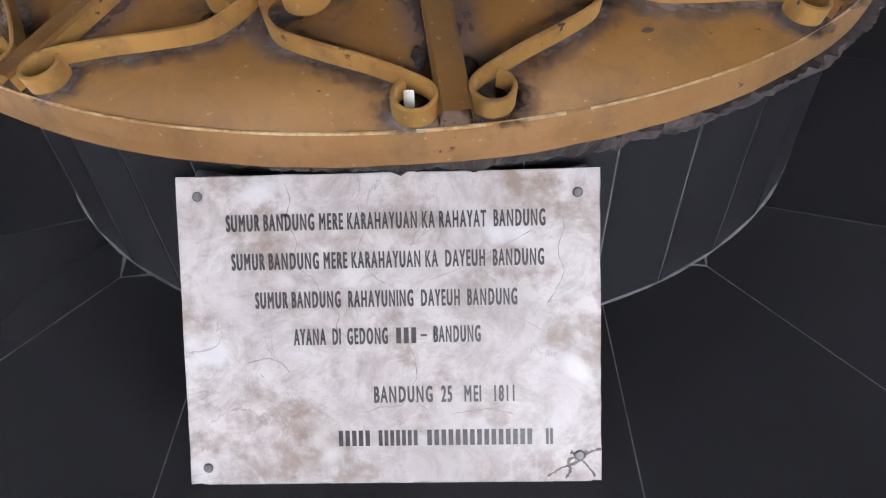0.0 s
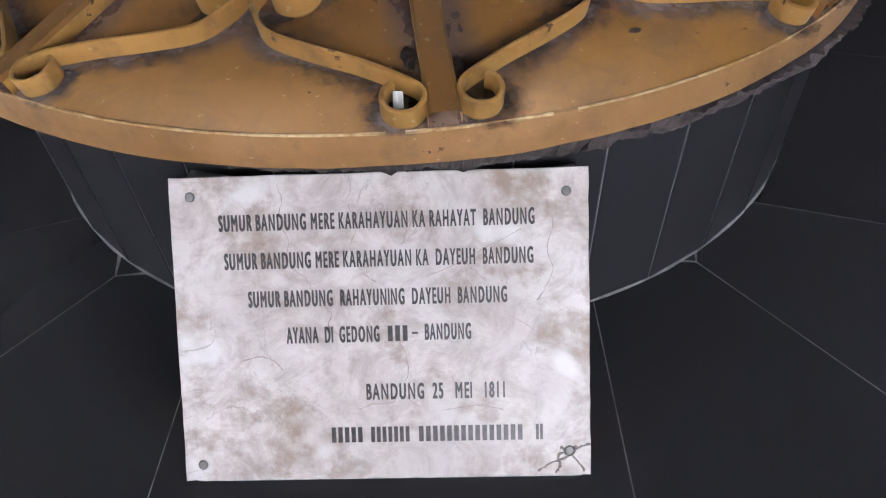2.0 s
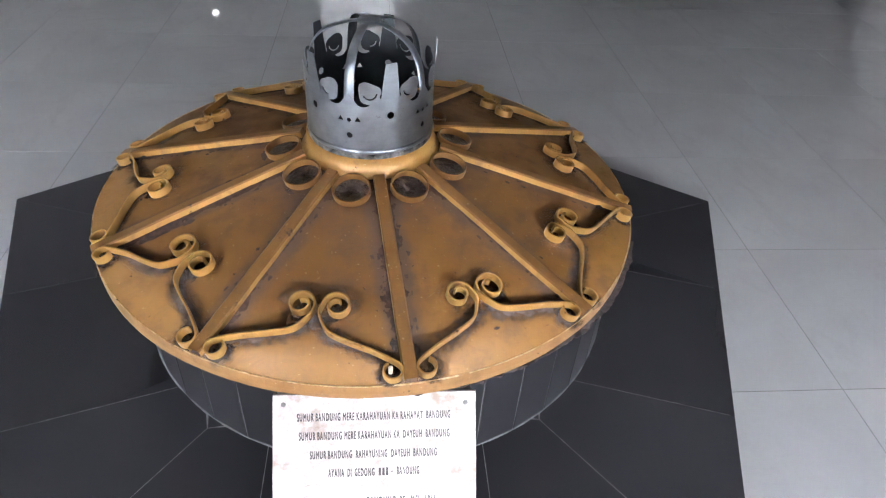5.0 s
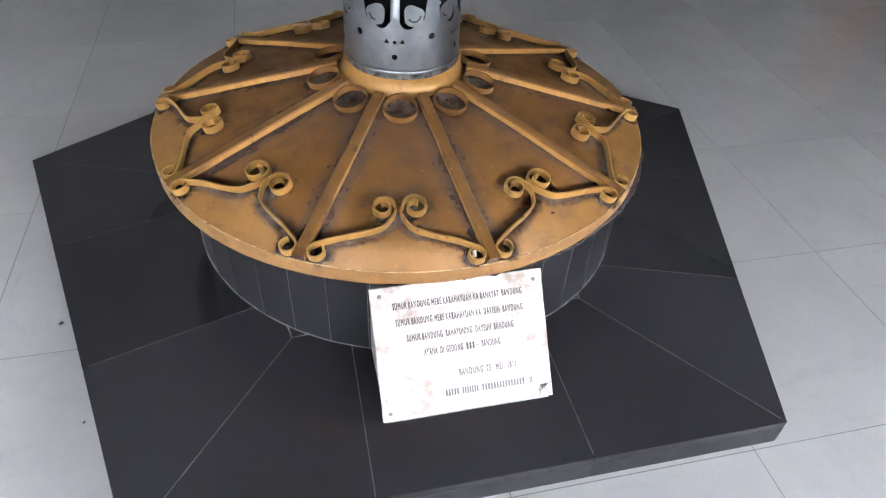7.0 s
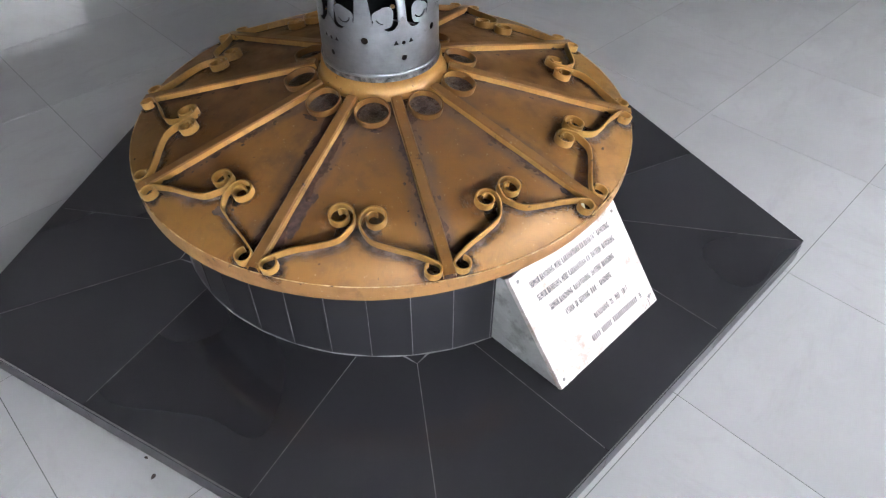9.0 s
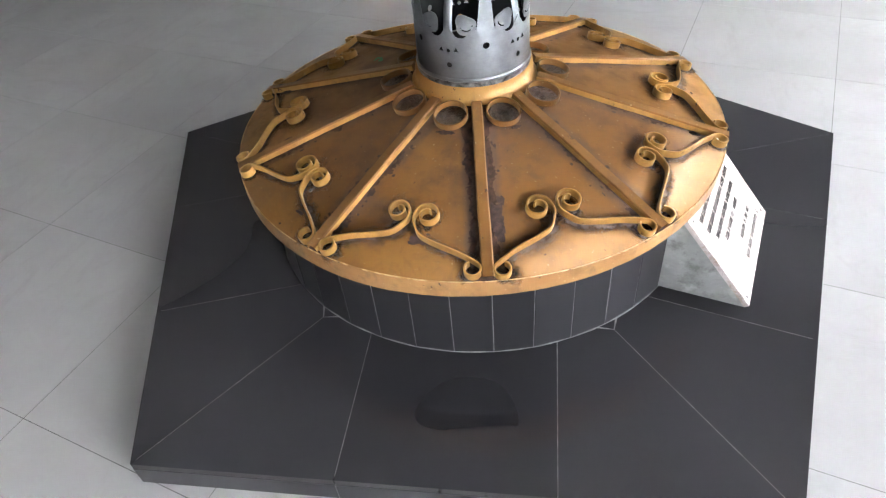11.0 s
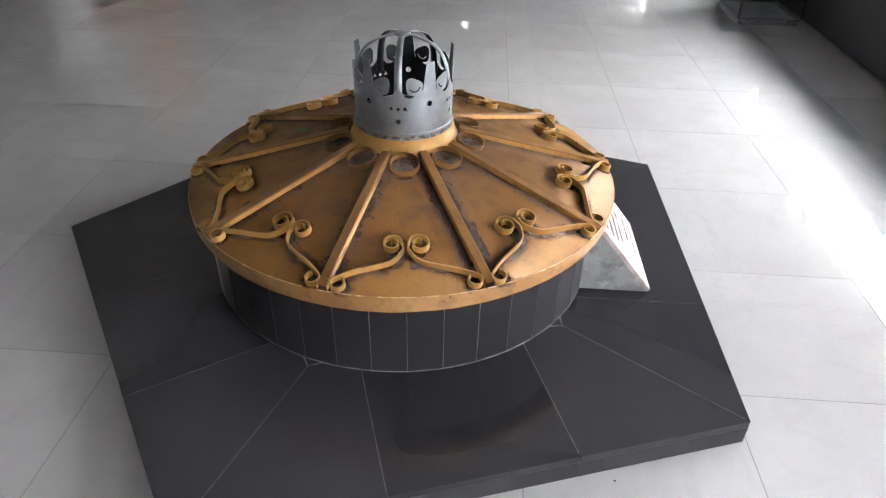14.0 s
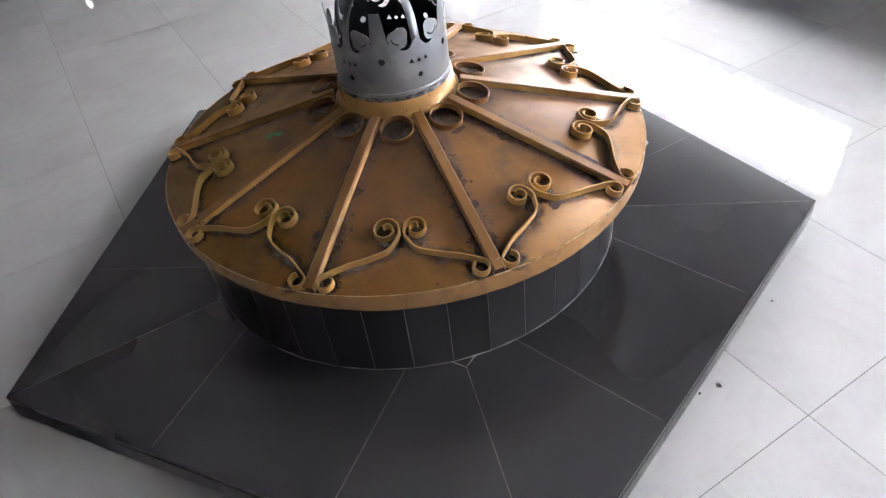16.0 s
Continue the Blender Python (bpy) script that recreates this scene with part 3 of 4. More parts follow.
def scroll_line(s, rng):
    """The centre line of one S-shaped scroll: a double curl by the middle, a long sweep, a small curl at the rib."""
    cx, cy = 0.0355 + rng.uniform(-0.003, 0.003), 0.511 + rng.uniform(-0.005, 0.005)
    big = 0.0285 * rng.uniform(0.93, 1.1)
    pts = []
    for k in range(17):
        a = radians(180 + 480 * (1 - k / 16))
        r = big * (0.34 + 0.66 * (k / 16) ** 0.75)
        pts.append((cx + r * math.cos(a), cy + r * math.sin(a)))
    ex, ey, er = 0.170 + rng.uniform(-0.002, 0.002), 0.628 + rng.uniform(-0.003, 0.003), 0.0175
    pts += [(0.0065, 0.529), (0.0145, 0.546), (0.035, 0.570), (0.078, 0.584), (0.125, 0.594), (ex - 0.004, ey - er - 0.003)]
    for a in (-45, 0, 50, 100, 150, 195, 230):
        pts.append((ex + er * math.cos(radians(a)), ey + er * math.sin(radians(a))))
    return [Vector((s * p.x, p.y)) for p in glide([Vector(q) for q in pts], 5)]


RIB0 = -83.0
rng = random.Random(11)
for i in range(10):
    a = RIB0 + 36 * i
    bm = bmesh.new()
    w, h = 0.0138, 0.0175
    rows = []
    for k in range(9):
        r = 0.172 + (0.6695 - 0.172) * k / 8
        wob = rng.uniform(-0.0008, 0.0008)
        rows.append([bm.verts.new(on_cone(u + wob, r, z, a)) for u, z in ((-w, -0.003), (-w, h - 0.0035), (-w + 0.0030, h), (w - 0.0030, h), (w, h - 0.0035), (w, -0.003))])
    for p, q in zip(rows, rows[1:]):
        for k in range(6):
            f = bm.faces.new((p[k], p[(k + 1) % 6], q[(k + 1) % 6], q[k]))
            # sides take the paler bar paint, for the window light on them
            f.material_index = 1 if k in (0, 4) else 0
    bm.faces.new(rows[0])
    end = bm.faces.new(list(reversed(rows[-1])))
    inner = bmesh.ops.inset_region(bm, faces=[end], thickness=0.003, depth=0)
    out = on_cone(0, 0.7, 0, a) - on_cone(0, 0.6, 0, a)
    for v in end.verts:
        v.co -= out.normalized() * 0.02
    part("rib", bm, GOLD_RIB, lid).data.materials.append(GOLD_BAR)
    for side in (-1, 1):
        for _ in range(3):
            cu, cv = side * rng.uniform(0.016, 0.024), rng.uniform(0.585, 0.662)
            wide, tall, high = rng.uniform(0.004, 0.008), rng.uniform(0.006, 0.014), rng.uniform(0.002, 0.0045)
            bm = bmesh.new()
            rows = []
            for k, f in enumerate((1.0, 0.8, 0.45)):
                ring = []
                for q in range(14):
                    t = q * math.pi / 7
                    rag = 1 + 0.5 * noise.noise((cu * 90 + math.cos(t) * 1.7, cv * 90 + math.sin(t) * 1.7, i + k * 0.3))
                    ring.append(bm.verts.new(on_cone(cu + wide * f * rag * math.cos(t), cv + tall * f * rag * math.sin(t), (-0.001, high * 0.6, high)[k], a)))
                rows.append(ring)
            for p, q in zip(rows, rows[1:]):
                for k in range(14):
                    bm.faces.new((p[k], p[(k + 1) % 14], q[(k + 1) % 14], q[k]))
            bm.faces.new(rows[-1])
            part("dirt_crust", bm, CRUST, lid, "dark crusted dirt beside a rib")
    b = a + 18
    for s in (-1, 1):
        line = scroll_line(s, rng)
        bar = part("scroll", strip(line, b, 0.0021, 0.0195), GOLD_BAR, lid)
        part("grime", grime_shade_line([q for q in line if q.y > 0.53 and abs(q.x) < 0.168], b, rng), GRIME_SHADE, bar, "dark dirt and painted shade along the bar")
        part("grime", grime_shade_disc(s * 0.0355, 0.508, rng.uniform(0.046, 0.058), b, 0.0009 + 0.0003 * (s > 0)), GRIME_SHADE, bar, "dark dirt and painted shade round the curl")
        part("grime", grime_shade_disc(s * 0.168, 0.626, rng.uniform(0.026, 0.034), b, 0.0015), GRIME_SHADE, bar, "dark dirt and painted shade round the curl")
    ring = [Vector((0.0415 * math.cos(t * math.pi / 16), 0.212 + 0.0415 * math.sin(t * math.pi / 16))) for t in range(33)]
    loop = part("ring", strip(ring, b, 0.002, 0.017), GOLD_RIB, lid)
    part("grime", grime_shade_disc(0.0, 0.212, 0.052, b, 0.0011), GRIME_SHADE, loop, "dark dirt inside the ring")



def peel_spot(bis, u, v, across, along, seed):
    """A ragged patch of bare primer where the paint has come off, lying along the nearer rib."""
    lean = radians(18) * max(-1.0, min(1.0, u / (0.3249 * v)))
    bm = bmesh.new()
    rim = []
    for k in range(44):
        t = k * math.pi / 22
        d = Vector((math.cos(t), math.sin(t)))
        f = 1 + 0.55 * noise.noise((d.x * 1.5, d.y * 1.5, seed)) + 0.30 * noise.noise((d.x * 5, d.y * 5, seed + 7)) + 0.14 * noise.noise((d.x * 14, d.y * 14, seed))
        a, b = across * d.x * f, along * d.y * f
        rim.append((u + a * math.cos(lean) + b * math.sin(lean), v - a * math.sin(lean) + b * math.cos(lean)))
    mid = bm.verts.new(on_cone(u, v, 0.0008, bis))
    low = [bm.verts.new(on_cone(x, y, 0.0008, bis)) for x, y in rim]
    for k in range(44):
        bm.faces.new((mid, low[k], low[(k + 1) % 44]))
    part("peeled_patch", bm, PEEL, lid, "ragged dark patch of peeled paint")


def peel_strip(bis, side, v0, v1, wide, seed):
    """Bare primer along the foot of a rib, ragged on the side away from it."""
    bm = bmesh.new()
    rows = []
    n = 60
    for k in range(n + 1):
        r = v0 + (v1 - v0) * k / n
        a = radians(18) - math.asin(0.0136 / r)
        taper = min(1.0, 4 * k / n, 4 * (n - k) / n)
        w = wide * taper * max(0.05, 0.55 + 0.7 * noise.noise((r * 30, seed, 0)) + 0.45 * noise.noise((r * 110, seed, 4)) + 0.25 * noise.noise((r * 320, seed, 9)))
        b = a - w / r
        rows.append([bm.verts.new(on_cone(side * r * math.sin(q), r * math.cos(q), 0.0009, bis)) for q in (a, b)])
    for p, q in zip(rows, rows[1:]):
        bm.faces.new((p[0], p[1], q[1], q[0]))
    part("peeled_strip", bm, PEEL, lid, "dark peeled paint along a rib")


for k, (bis, u, v, across, along) in enumerate((
    (-137, -0.132, 0.505, 0.019, 0.044), (-137, -0.106, 0.455, 0.009, 0.014), (-173, 0.030, 0.578, 0.022, 0.012),
    (-173, -0.158, 0.560, 0.010, 0.009), (-173, -0.125, 0.465, 0.009, 0.010), (151, 0.128, 0.455, 0.010, 0.012),
    (-173, -0.088, 0.350, 0.006, 0.010), (-173, 0.002, 0.262, 0.022, 0.007), (151, 0.082, 0.604, 0.012, 0.005),
    (115, 0.128, 0.512, 0.008, 0.012), (-65, -0.160, 0.536, 0.006, 0.010), (-65, 0.002, 0.602, 0.007, 0.003),
    (151, 0.072, 0.655, 0.004, 0.003), (-65, 0.072, 0.262, 0.009, 0.005), (-137, 0.014, 0.262, 0.012, 0.005),
    (-173, 0.048, 0.556, 0.006, 0.004), (151, 0.118, 0.415, 0.006, 0.009))):
    peel_spot(bis, u, v, across, along, k * 3.7)
for k, (bis, side, v0, v1, wide) in enumerate((
    (-173, 1, 0.27, 0.62, 0.017), (-137, 1, 0.26, 0.50, 0.013), (-137, 1, 0.50, 0.63, 0.007), (-137, -1, 0.30, 0.44, 0.007),
    (-101, 1, 0.42, 0.60, 0.009), (-65, -1, 0.24, 0.40, 0.010), (-65, 1, 0.30, 0.50, 0.006), (-173, -1, 0.36, 0.50, 0.006),
    (151, 1, 0.36, 0.62, 0.008), (-101, -1, 0.30, 0.42, 0.006), (151, -1, 0.30, 0.55, 0.005), (-29, -1, 0.30, 0.52, 0.006))):
    peel_strip(bis, side, v0, v1, wide * 1.35, k * 5.3)
# small chips scattered near the ribs
rng = random.Random(41)
for bis in (-173, -137, -101, -65, -29, 151, 115):
    for k in range(9):
        v = rng.uniform(0.28, 0.62)
        side = rng.choice((-1, 1))
        u = side * (0.3249 * v - rng.uniform(0.020, 0.046))
        peel_spot(bis, u, v, rng.uniform(0.0018, 0.0042), rng.uniform(0.0025, 0.0075), rng.uniform(0, 90))

# ---- the steel crown ----
CR, CZ = 0.150, 0.579
crown = thing("crown_finial", "cut-out steel crown standing on the gold lid", "crown", at=LID)
PEAK0 = -107.3


def thick_sheet(bm, thick):
    """Give a bent sheet an inner side coloured dark as shade and bright cut edges; the three share no corners."""
    outer = list(bm.faces)
    for f in outer:
        c = f.calc_center_median()
        if f.normal.x * c.x + f.normal.y * c.y < 0:
            f.normal_flip()
        f.smooth = True

    def inward(v):
        r = math.hypot(v.co.x, v.co.y)
        return Vector((v.co.x * (1 - thick / r), v.co.y * (1 - thick / r), v.co.z))

    rim = [e for e in bm.edges if len(e.link_faces) == 1]
    inner = {v: bm.verts.new(inward(v)) for v in list(bm.verts)}
    for f in outer:
        g = bm.faces.new([inner[v] for v in reversed(f.verts)])
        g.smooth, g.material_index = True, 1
    for e in rim:
        a, b = e.verts
        bm.faces.new([bm.verts.new(q) for q in (a.co, b.co, inner[b].co, inner[a].co)])


def crown_band():
    """One fifth of the band is cut out flat, then bent round the axis and repeated."""
    from mathutils import geometry

    top = [(0, 0.146), (7.8, 0.120), (10.5, 0.1165), (14.5, 0.1165), (18.0, 0.1215)]
    for k in range(19):
        a = radians(258 - 275 * k / 18)
        f = 1 + 0.13 * math.cos(3 * (a - radians(125)))
        top.append((17.3 + 9.4 * f * math.cos(a), 0.150 + 0.0245 * f * math.sin(a)))
    top += [(26.9, 0.134), (27.9, 0.141), (31.3, 0.216), (36, 0.216)]
    half = [(float(a), float(z)) for a, z in top]
    wave = [(-a, z) for a, z in reversed(half)] + half[1:] + [(72 - a, z) for a, z in reversed(half[:-1])][:-1]
    cut = 18.0
    level = 0.1745
    outline = [(-cut, level)] + [q for q in wave[[i for i, q in enumerate(wave) if q[0] > -cut and wave[i - 1][0] <= -cut and q[1] > 0.15][-1] : [i for i, q in enumerate(wave) if q[0] > 72 - cut and wave[i - 1][0] <= 72 - cut and q[1] > 0.15][0]]] + [(72 - cut, level)]
    n0 = 24
    outline += [(72 - cut - 72 * k / n0, 0.0) for k in range(n0 + 1)]

    def disc(a, z, r, n=12, turn=0.0):
        return [(a + math.degrees(r * math.cos(t) / CR), z + r * math.sin(t)) for t in (turn + 2 * math.pi * k / n for k in range(n))]

    cuts = [disc(0, 0.083, 0.005), disc(0, 0.045, 0.0072), disc(-7.5, 0.084, 0.0078, 3, math.pi / 2), disc(7.5, 0.084, 0.0078, 3, math.pi / 2)]
    for mid, way in ((18.2, 1), (53.8, -1)):
        arc = [radians(205 + 150 * k / 9) for k in range(10)]
        cuts.append([(mid + way * 6.3 * math.cos(a), 0.149 + 0.0165 * math.sin(a)) for a in arc] + [(mid + way * 5.3 * math.cos(a), 0.1495 + 0.0138 * math.sin(a)) for a in reversed(arc)])
    cuts.append(disc(36, 0.094, 0.0085, 16))
    verts, lines = [], []
    for ring in [outline] + cuts:
        base = len(verts)
        verts += ring
        lines += [(base + k, base + (k + 1) % len(ring)) for k in range(len(ring))]
    for k in range(-5, 18):
        for z in (0.015, 0.03, 0.062, 0.105):
            verts.append((k * 3.0 + 0.4, z))
    scale = 1 / 300.0
    flat = [Vector((a * scale, z)) for a, z in verts]
    v2, _, faces, *_ = geometry.delaunay_2d_cdt(flat, lines, [], 0, 1e-6)

    def within(x, y, ring):
        hit = False
        for (ax, ay), (bx, by) in zip(ring, ring[1:] + ring[:1]):
            if (ay > y) != (by > y) and x < (bx - ax) * (y - ay) / (by - ay) + ax:
                hit = not hit
        return hit

    kept = []
    for f in faces:
        x, y = sum(v2[q].x for q in f) / 3 / scale, sum(v2[q].y for q in f) / 3
        if within(x, y, outline) and not any(within(x, y, ring) for ring in cuts):
            kept.append(f)
    faces = kept
    bm = bmesh.new()
    for k in range(5):
        made = []
        for p in v2:
            a = PEAK0 + 72 * k + p.x / scale
            lift = max(0.0, p.y - 0.15)
            r = CR + 0.06 * lift + 0.0012 * math.sin(radians(a * 2 + 40))
            made.append(bm.verts.new((*polar(r, a), CZ + p.y)))
        for f in faces:
            try:
                bm.faces.new([made[q] for q in f])
            except ValueError:
                pass
    bmesh.ops.remove_doubles(bm, verts=bm.verts, dist=0.0004)
    thick_sheet(bm, 0.0018)
    return bm


def two_sided(ob, thick):
    m = ob.modifiers.new("sheet", "SOLIDIFY")
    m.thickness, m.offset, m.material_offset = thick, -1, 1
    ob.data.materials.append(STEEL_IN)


bm = crown_band()
bm.normal_update()
me = bpy.data.meshes.new("band")
bm.to_mesh(me)
bm.free()
me.materials.append(STEEL)
me.materials.append(STEEL_IN)
band = new("band", me)
band.parent = crown
tagged(band, "brushed steel band with cut-out points and holes")
part("foot_bead", lathe([(0.148, CZ), (0.1525, CZ), (0.1538, CZ + 0.004), (0.1525, CZ + 0.008), (0.1508, CZ + 0.010), (0.148, CZ + 0.008)], 96), STEEL, crown, "rolled steel edge", True)
part("foot_band", lathe([(0.148, CZ - 0.014), (0.1515, CZ - 0.014), (0.1515, CZ - 0.001), (0.148, CZ - 0.001)], 96), plain("tarnished_steel", (0.03, 0.03, 0.032), (0.34, 0.34, 0.35), 0.4, 55, 0.8), crown, "tarnished dark steel foot")
for k in range(5):
    a = PEAK0 + 72 * k
    prof = [(0.1475, 0.095), (0.147, 0.112), (0.1440, 0.15), (0.134, 0.19), (0.113, 0.222), (0.082, 0.241), (0.045, 0.252), (0.012, 0.255)]
    line = glide([Vector(p) for p in prof], 4)
    bm = bmesh.new()
    rows = []
    t = Vector((-math.sin(radians(a)), math.cos(radians(a)), 0))
    o = Vector((math.cos(radians(a)), math.sin(radians(a)), 0))
    for i, p in enumerate(line):
        hw = 0.0125 - 0.004 * i / len(line)
        c = o * p.x + Vector((0, 0, CZ + p.y))
        rows.append([bm.verts.new(c - t * hw), bm.verts.new(c), bm.verts.new(c + t * hw)])
    for p, q in zip(rows, rows[1:]):
        for i in range(2):
            bm.faces.new((p[i], p[i + 1], q[i + 1], q[i]))
    arch = part("arch", bm, STEEL, crown, "", True)
    for f in arch.data.polygons:
        c = f.center - Vector((0, 0, CZ + 0.1))
        if f.normal.dot(c) < 0:
            f.flip()
    two_sided(arch, 0.0015)
bm = lathe([(0.0006, 0.255), (0.020, 0.254), (0.025, 0.252), (0.021, 0.2575), (0.0006, 0.2585)], 14)
for v in bm.verts:
    v.co.z += CZ + 0.002 * noise.noise(v.co * 60)
    v.co.x *= 1.15
part("top_plate", bm, STEEL, crown, "small dull plate where the arches meet")

# unseen plate, added so that the cut-outs look into darkness
part("inner_plate", lathe([(0.0006, CZ + 0.002), (0.147, CZ + 0.002), (0.147, CZ + 0.005), (0.0006, CZ + 0.005)], 64), STEEL_IN, crown, "added dark plate that keeps the crown's inside shaded")

# ---- the plaque on its stand ----
plaque = thing("memorial_plaque", "inscribed pale marble plaque on a grey cement wedge", "plaque")
FOOT, HEADP = Vector((0, -0.824, 0.096)), Vector((0, -0.634, 0.325))
UP = (HEADP - FOOT).normalized()
OUT = Vector((0, -UP.z, UP.y))
PW, PH, PT = 0.397, (HEADP - FOOT).length, 0.014
FACE = Matrix((Vector((1, 0, 0)), UP, OUT)).transposed().to_4x4()
FACE.translation = FOOT
bm = bmesh.new()
prof = [(-0.56, PZ), (-0.818, PZ), (-0.816, PZ + 0.008), (-0.634, 0.306), (-0.56, 0.306)]
sides = []
for x in (-0.1935, 0.1935):
    sides.append([bm.verts.new((x, y, z)) for y, z in prof])
for k in range(5):
    bm.faces.new((sides[0][k], sides[0][(k + 1) % 5], sides[1][(k + 1) % 5], sides[1][k]))
bm.faces.new(sides[0])
bm.faces.new(list(reversed(sides[1])))
bmesh.ops.bevel(bm, geom=list(bm.edges), offset=0.002, segments=1, affect="EDGES")
part("stand", bm, CEMENT, plaque, "weathered grey cement wedge")
bm = bmesh.new()
outline = []
rng = random.Random(8)
for k in range(40):
    outline.append((-PW / 2 + PW * k / 40, rng.uniform(-0.0008, 0.0004)))
for k in range(20):
    outline.append((PW / 2 + rng.uniform(-0.0005, 0.0004), PH * k / 20))
for k in range(20):
    outline.append((PW / 2 - PW * k / 20, PH + rng.uniform(-0.0003, 0.0003)))
for k in range(20):
    outline.append((-PW / 2 + rng.uniform(-0.0003, 0.0004), PH - PH * k / 20))
prism(bm, outline, -PT, 0.0, 0.0012)
plate = part("marble_plate", bm, MARBLE, plaque, "stained marble plate with cracks")
plate.matrix_local = FACE


def lettering(text, x0, x1, y, height):
    """Raised-paint letters on the plate between two fractions of its width, y from the top."""
    cu = bpy.data.curves.new("letters", "FONT")
    cu.body, cu.size, cu.resolution_u, cu.offset = text, 1.0, 3, 0.0
    tmp = new("letters", cu)
    me = bpy.data.meshes.new_from_object(tmp)
    bpy.data.objects.remove(tmp)
    co = np.array([v.co[:] for v in me.vertices])
    lo, hi = co.min(0), co.max(0)
    bm = bmesh.new()
    bm.from_mesh(me)
    bpy.data.meshes.remove(me)
    for v in bm.verts:
        f = (v.co.x - lo[0]) / (hi[0] - lo[0])
        g = (v.co.y - lo[1]) / (hi[1] - lo[1])
        v.co = (-PW / 2 + PW * (x0 + (x1 - x0) * f), PH * (1 - y) + height * (g - 0.5), 0.0010)
    left = set(bm.verts)
    while left:
        glyph, edge = set(), [left.pop()]
        while edge:
            v = edge.pop()
            glyph.add(v)
            for e in v.link_edges:
                w = e.other_vert(v)
                if w in left:
                    left.remove(w)
                    edge.append(w)
        one = bmesh.new()
        xs = [v.co.x for v in glyph]
        mid = (min(xs) + max(xs)) / 2
        made = {v: one.verts.new((mid + (v.co.x - mid) * 0.80, v.co.y, v.co.z)) for v in glyph}
        for f in {f for v in glyph for f in v.link_faces}:
            one.faces.new([made[v] for v in f.verts])
        push = {v: Vector((0, 0, 0)) for v in one.verts}
        for e in one.edges:
            if len(e.link_faces) == 1:
                a, b = e.verts
                out = (b.co - a.co).cross(Vector((0, 0, 1))).normalized()
                if out.dot(e.link_faces[0].calc_center_median() - a.co) > 0:
                    out = -out
                push[a] += out
                push[b] += out
        for v, out in push.items():
            v.co += out.normalized() * 0.00058
        deep = bmesh.ops.extrude_face_region(one, geom=list(one.faces))
        for v in deep["geom"]:
            if isinstance(v, bmesh.types.BMVert):
                v.co.z -= 0.0008
        part("letter", one, INK, plate, "black painted capital letter")
    bm.free()


LH = 0.0152
lettering("SUMUR BANDUNG MERE KARAHAYUAN KA RAHAYAT  BANDUNG", 0.118, 0.872, 0.150, LH)
lettering("SUMUR BANDUNG MERE KARAHAYUAN KA  DAYEUH  BANDUNG", 0.127, 0.868, 0.273, LH)
lettering("SUMUR BANDUNG  RAHAYUNING  DAYEUH  BANDUNG", 0.180, 0.804, 0.397, LH)
lettering("AYANA  DI  GEDONG", 0.268, 0.495, 0.517, LH)
lettering("-", 0.572, 0.588, 0.517, 0.0012)
lettering("BANDUNG", 0.604, 0.716, 0.514, LH)
lettering("BANDUNG  25   MEI   1811", 0.457, 0.793, 0.708, LH)


def bars(spans, y):
    for a, b in spans:
        bm = box(-PW / 2 + PW * a, -PW / 2 + PW * b, PH * (1 - y) - LH / 2, PH * (1 - y) + LH / 2, 0.0002, 0.0006)
        part("writing_bar", bm, INK, plate, "plain black bar of painted writing")


def word_bars(a, b, n):
    w = (b - a) / n
    return [(a + w * k + w * 0.14, a + w * k + w * 0.80) for k in range(n)]


bars(word_bars(0.512, 0.566, 3), 0.517)
bars(word_bars(0.366, 0.447, 5) + word_bars(0.463, 0.562, 7) + word_bars(0.580, 0.838, 15) + word_bars(0.866, 0.886, 2), 0.851)
for fx, fy in ((0.052, 0.063), (0.947, 0.075), (0.045, 0.945), (0.948, 0.915)):
    bm = lathe([(0.0002, 0.0018), (0.0035, 0.0016), (0.0048, 0.0004), (0.0048, -0.001), (0.0002, -0.001)], 16)
    ob = part("bolt", bm, BOLT, plate, "dull grey fixing stud")
    ob.matrix_local = Matrix.Translation((-PW / 2 + PW * fx, PH * (1 - fy), 0))

# ---- far side of the hall ----
case = thing("display_case", "dark glass display case with bright metal edges", "display case", at=(3.25, -2.36, 0))
part("plinth", box(0.02, 0.53, -0.215, 0.215, 0.0, 0.04, 0.004), FRAME, case, "grey metal plinth")
part("back_panel", box(0.53, 0.549, -0.225, 0.225, 0.05, 1.5), BLACK_BOX, case, "black back panel")
part("bottom_rail", box(-0.004, 0.016, -0.219, 0.219, 0.005, 0.05), CHROME, case, "bright metal rail")
for x in (0.0, 0.535):
    for y in (-0.235, 0.22):
        part("upright", box(x - 0.001, x + 0.014, y, y + 0.015, 0.05, 1.5), CHROME, case)
part("top_panel", box(0.0, 0.55, -0.235, 0.235, 1.5, 1.52), BLACK_BOX, case)
for y in (-0.2315, 0.2275):
    part("pane", box(0.015, 0.53, y, y + 0.004, 0.051, 1.499), GLASS, case)
part("pane", box(0.004, 0.008, -0.219, 0.219, 0.08, 1.499), GLASS, case)

block = thing("white_block", "low white painted block standing beyond the well", "block", at=(4.22, -1.52, 0))
part("body", box(0.0, 0.35, 0.0, 0.26, 0.02, 0.20, 0.006), WHITE_BOX, block)
part("base", box(0.01, 0.34, 0.01, 0.25, 0.0, 0.02), FRAME, block)

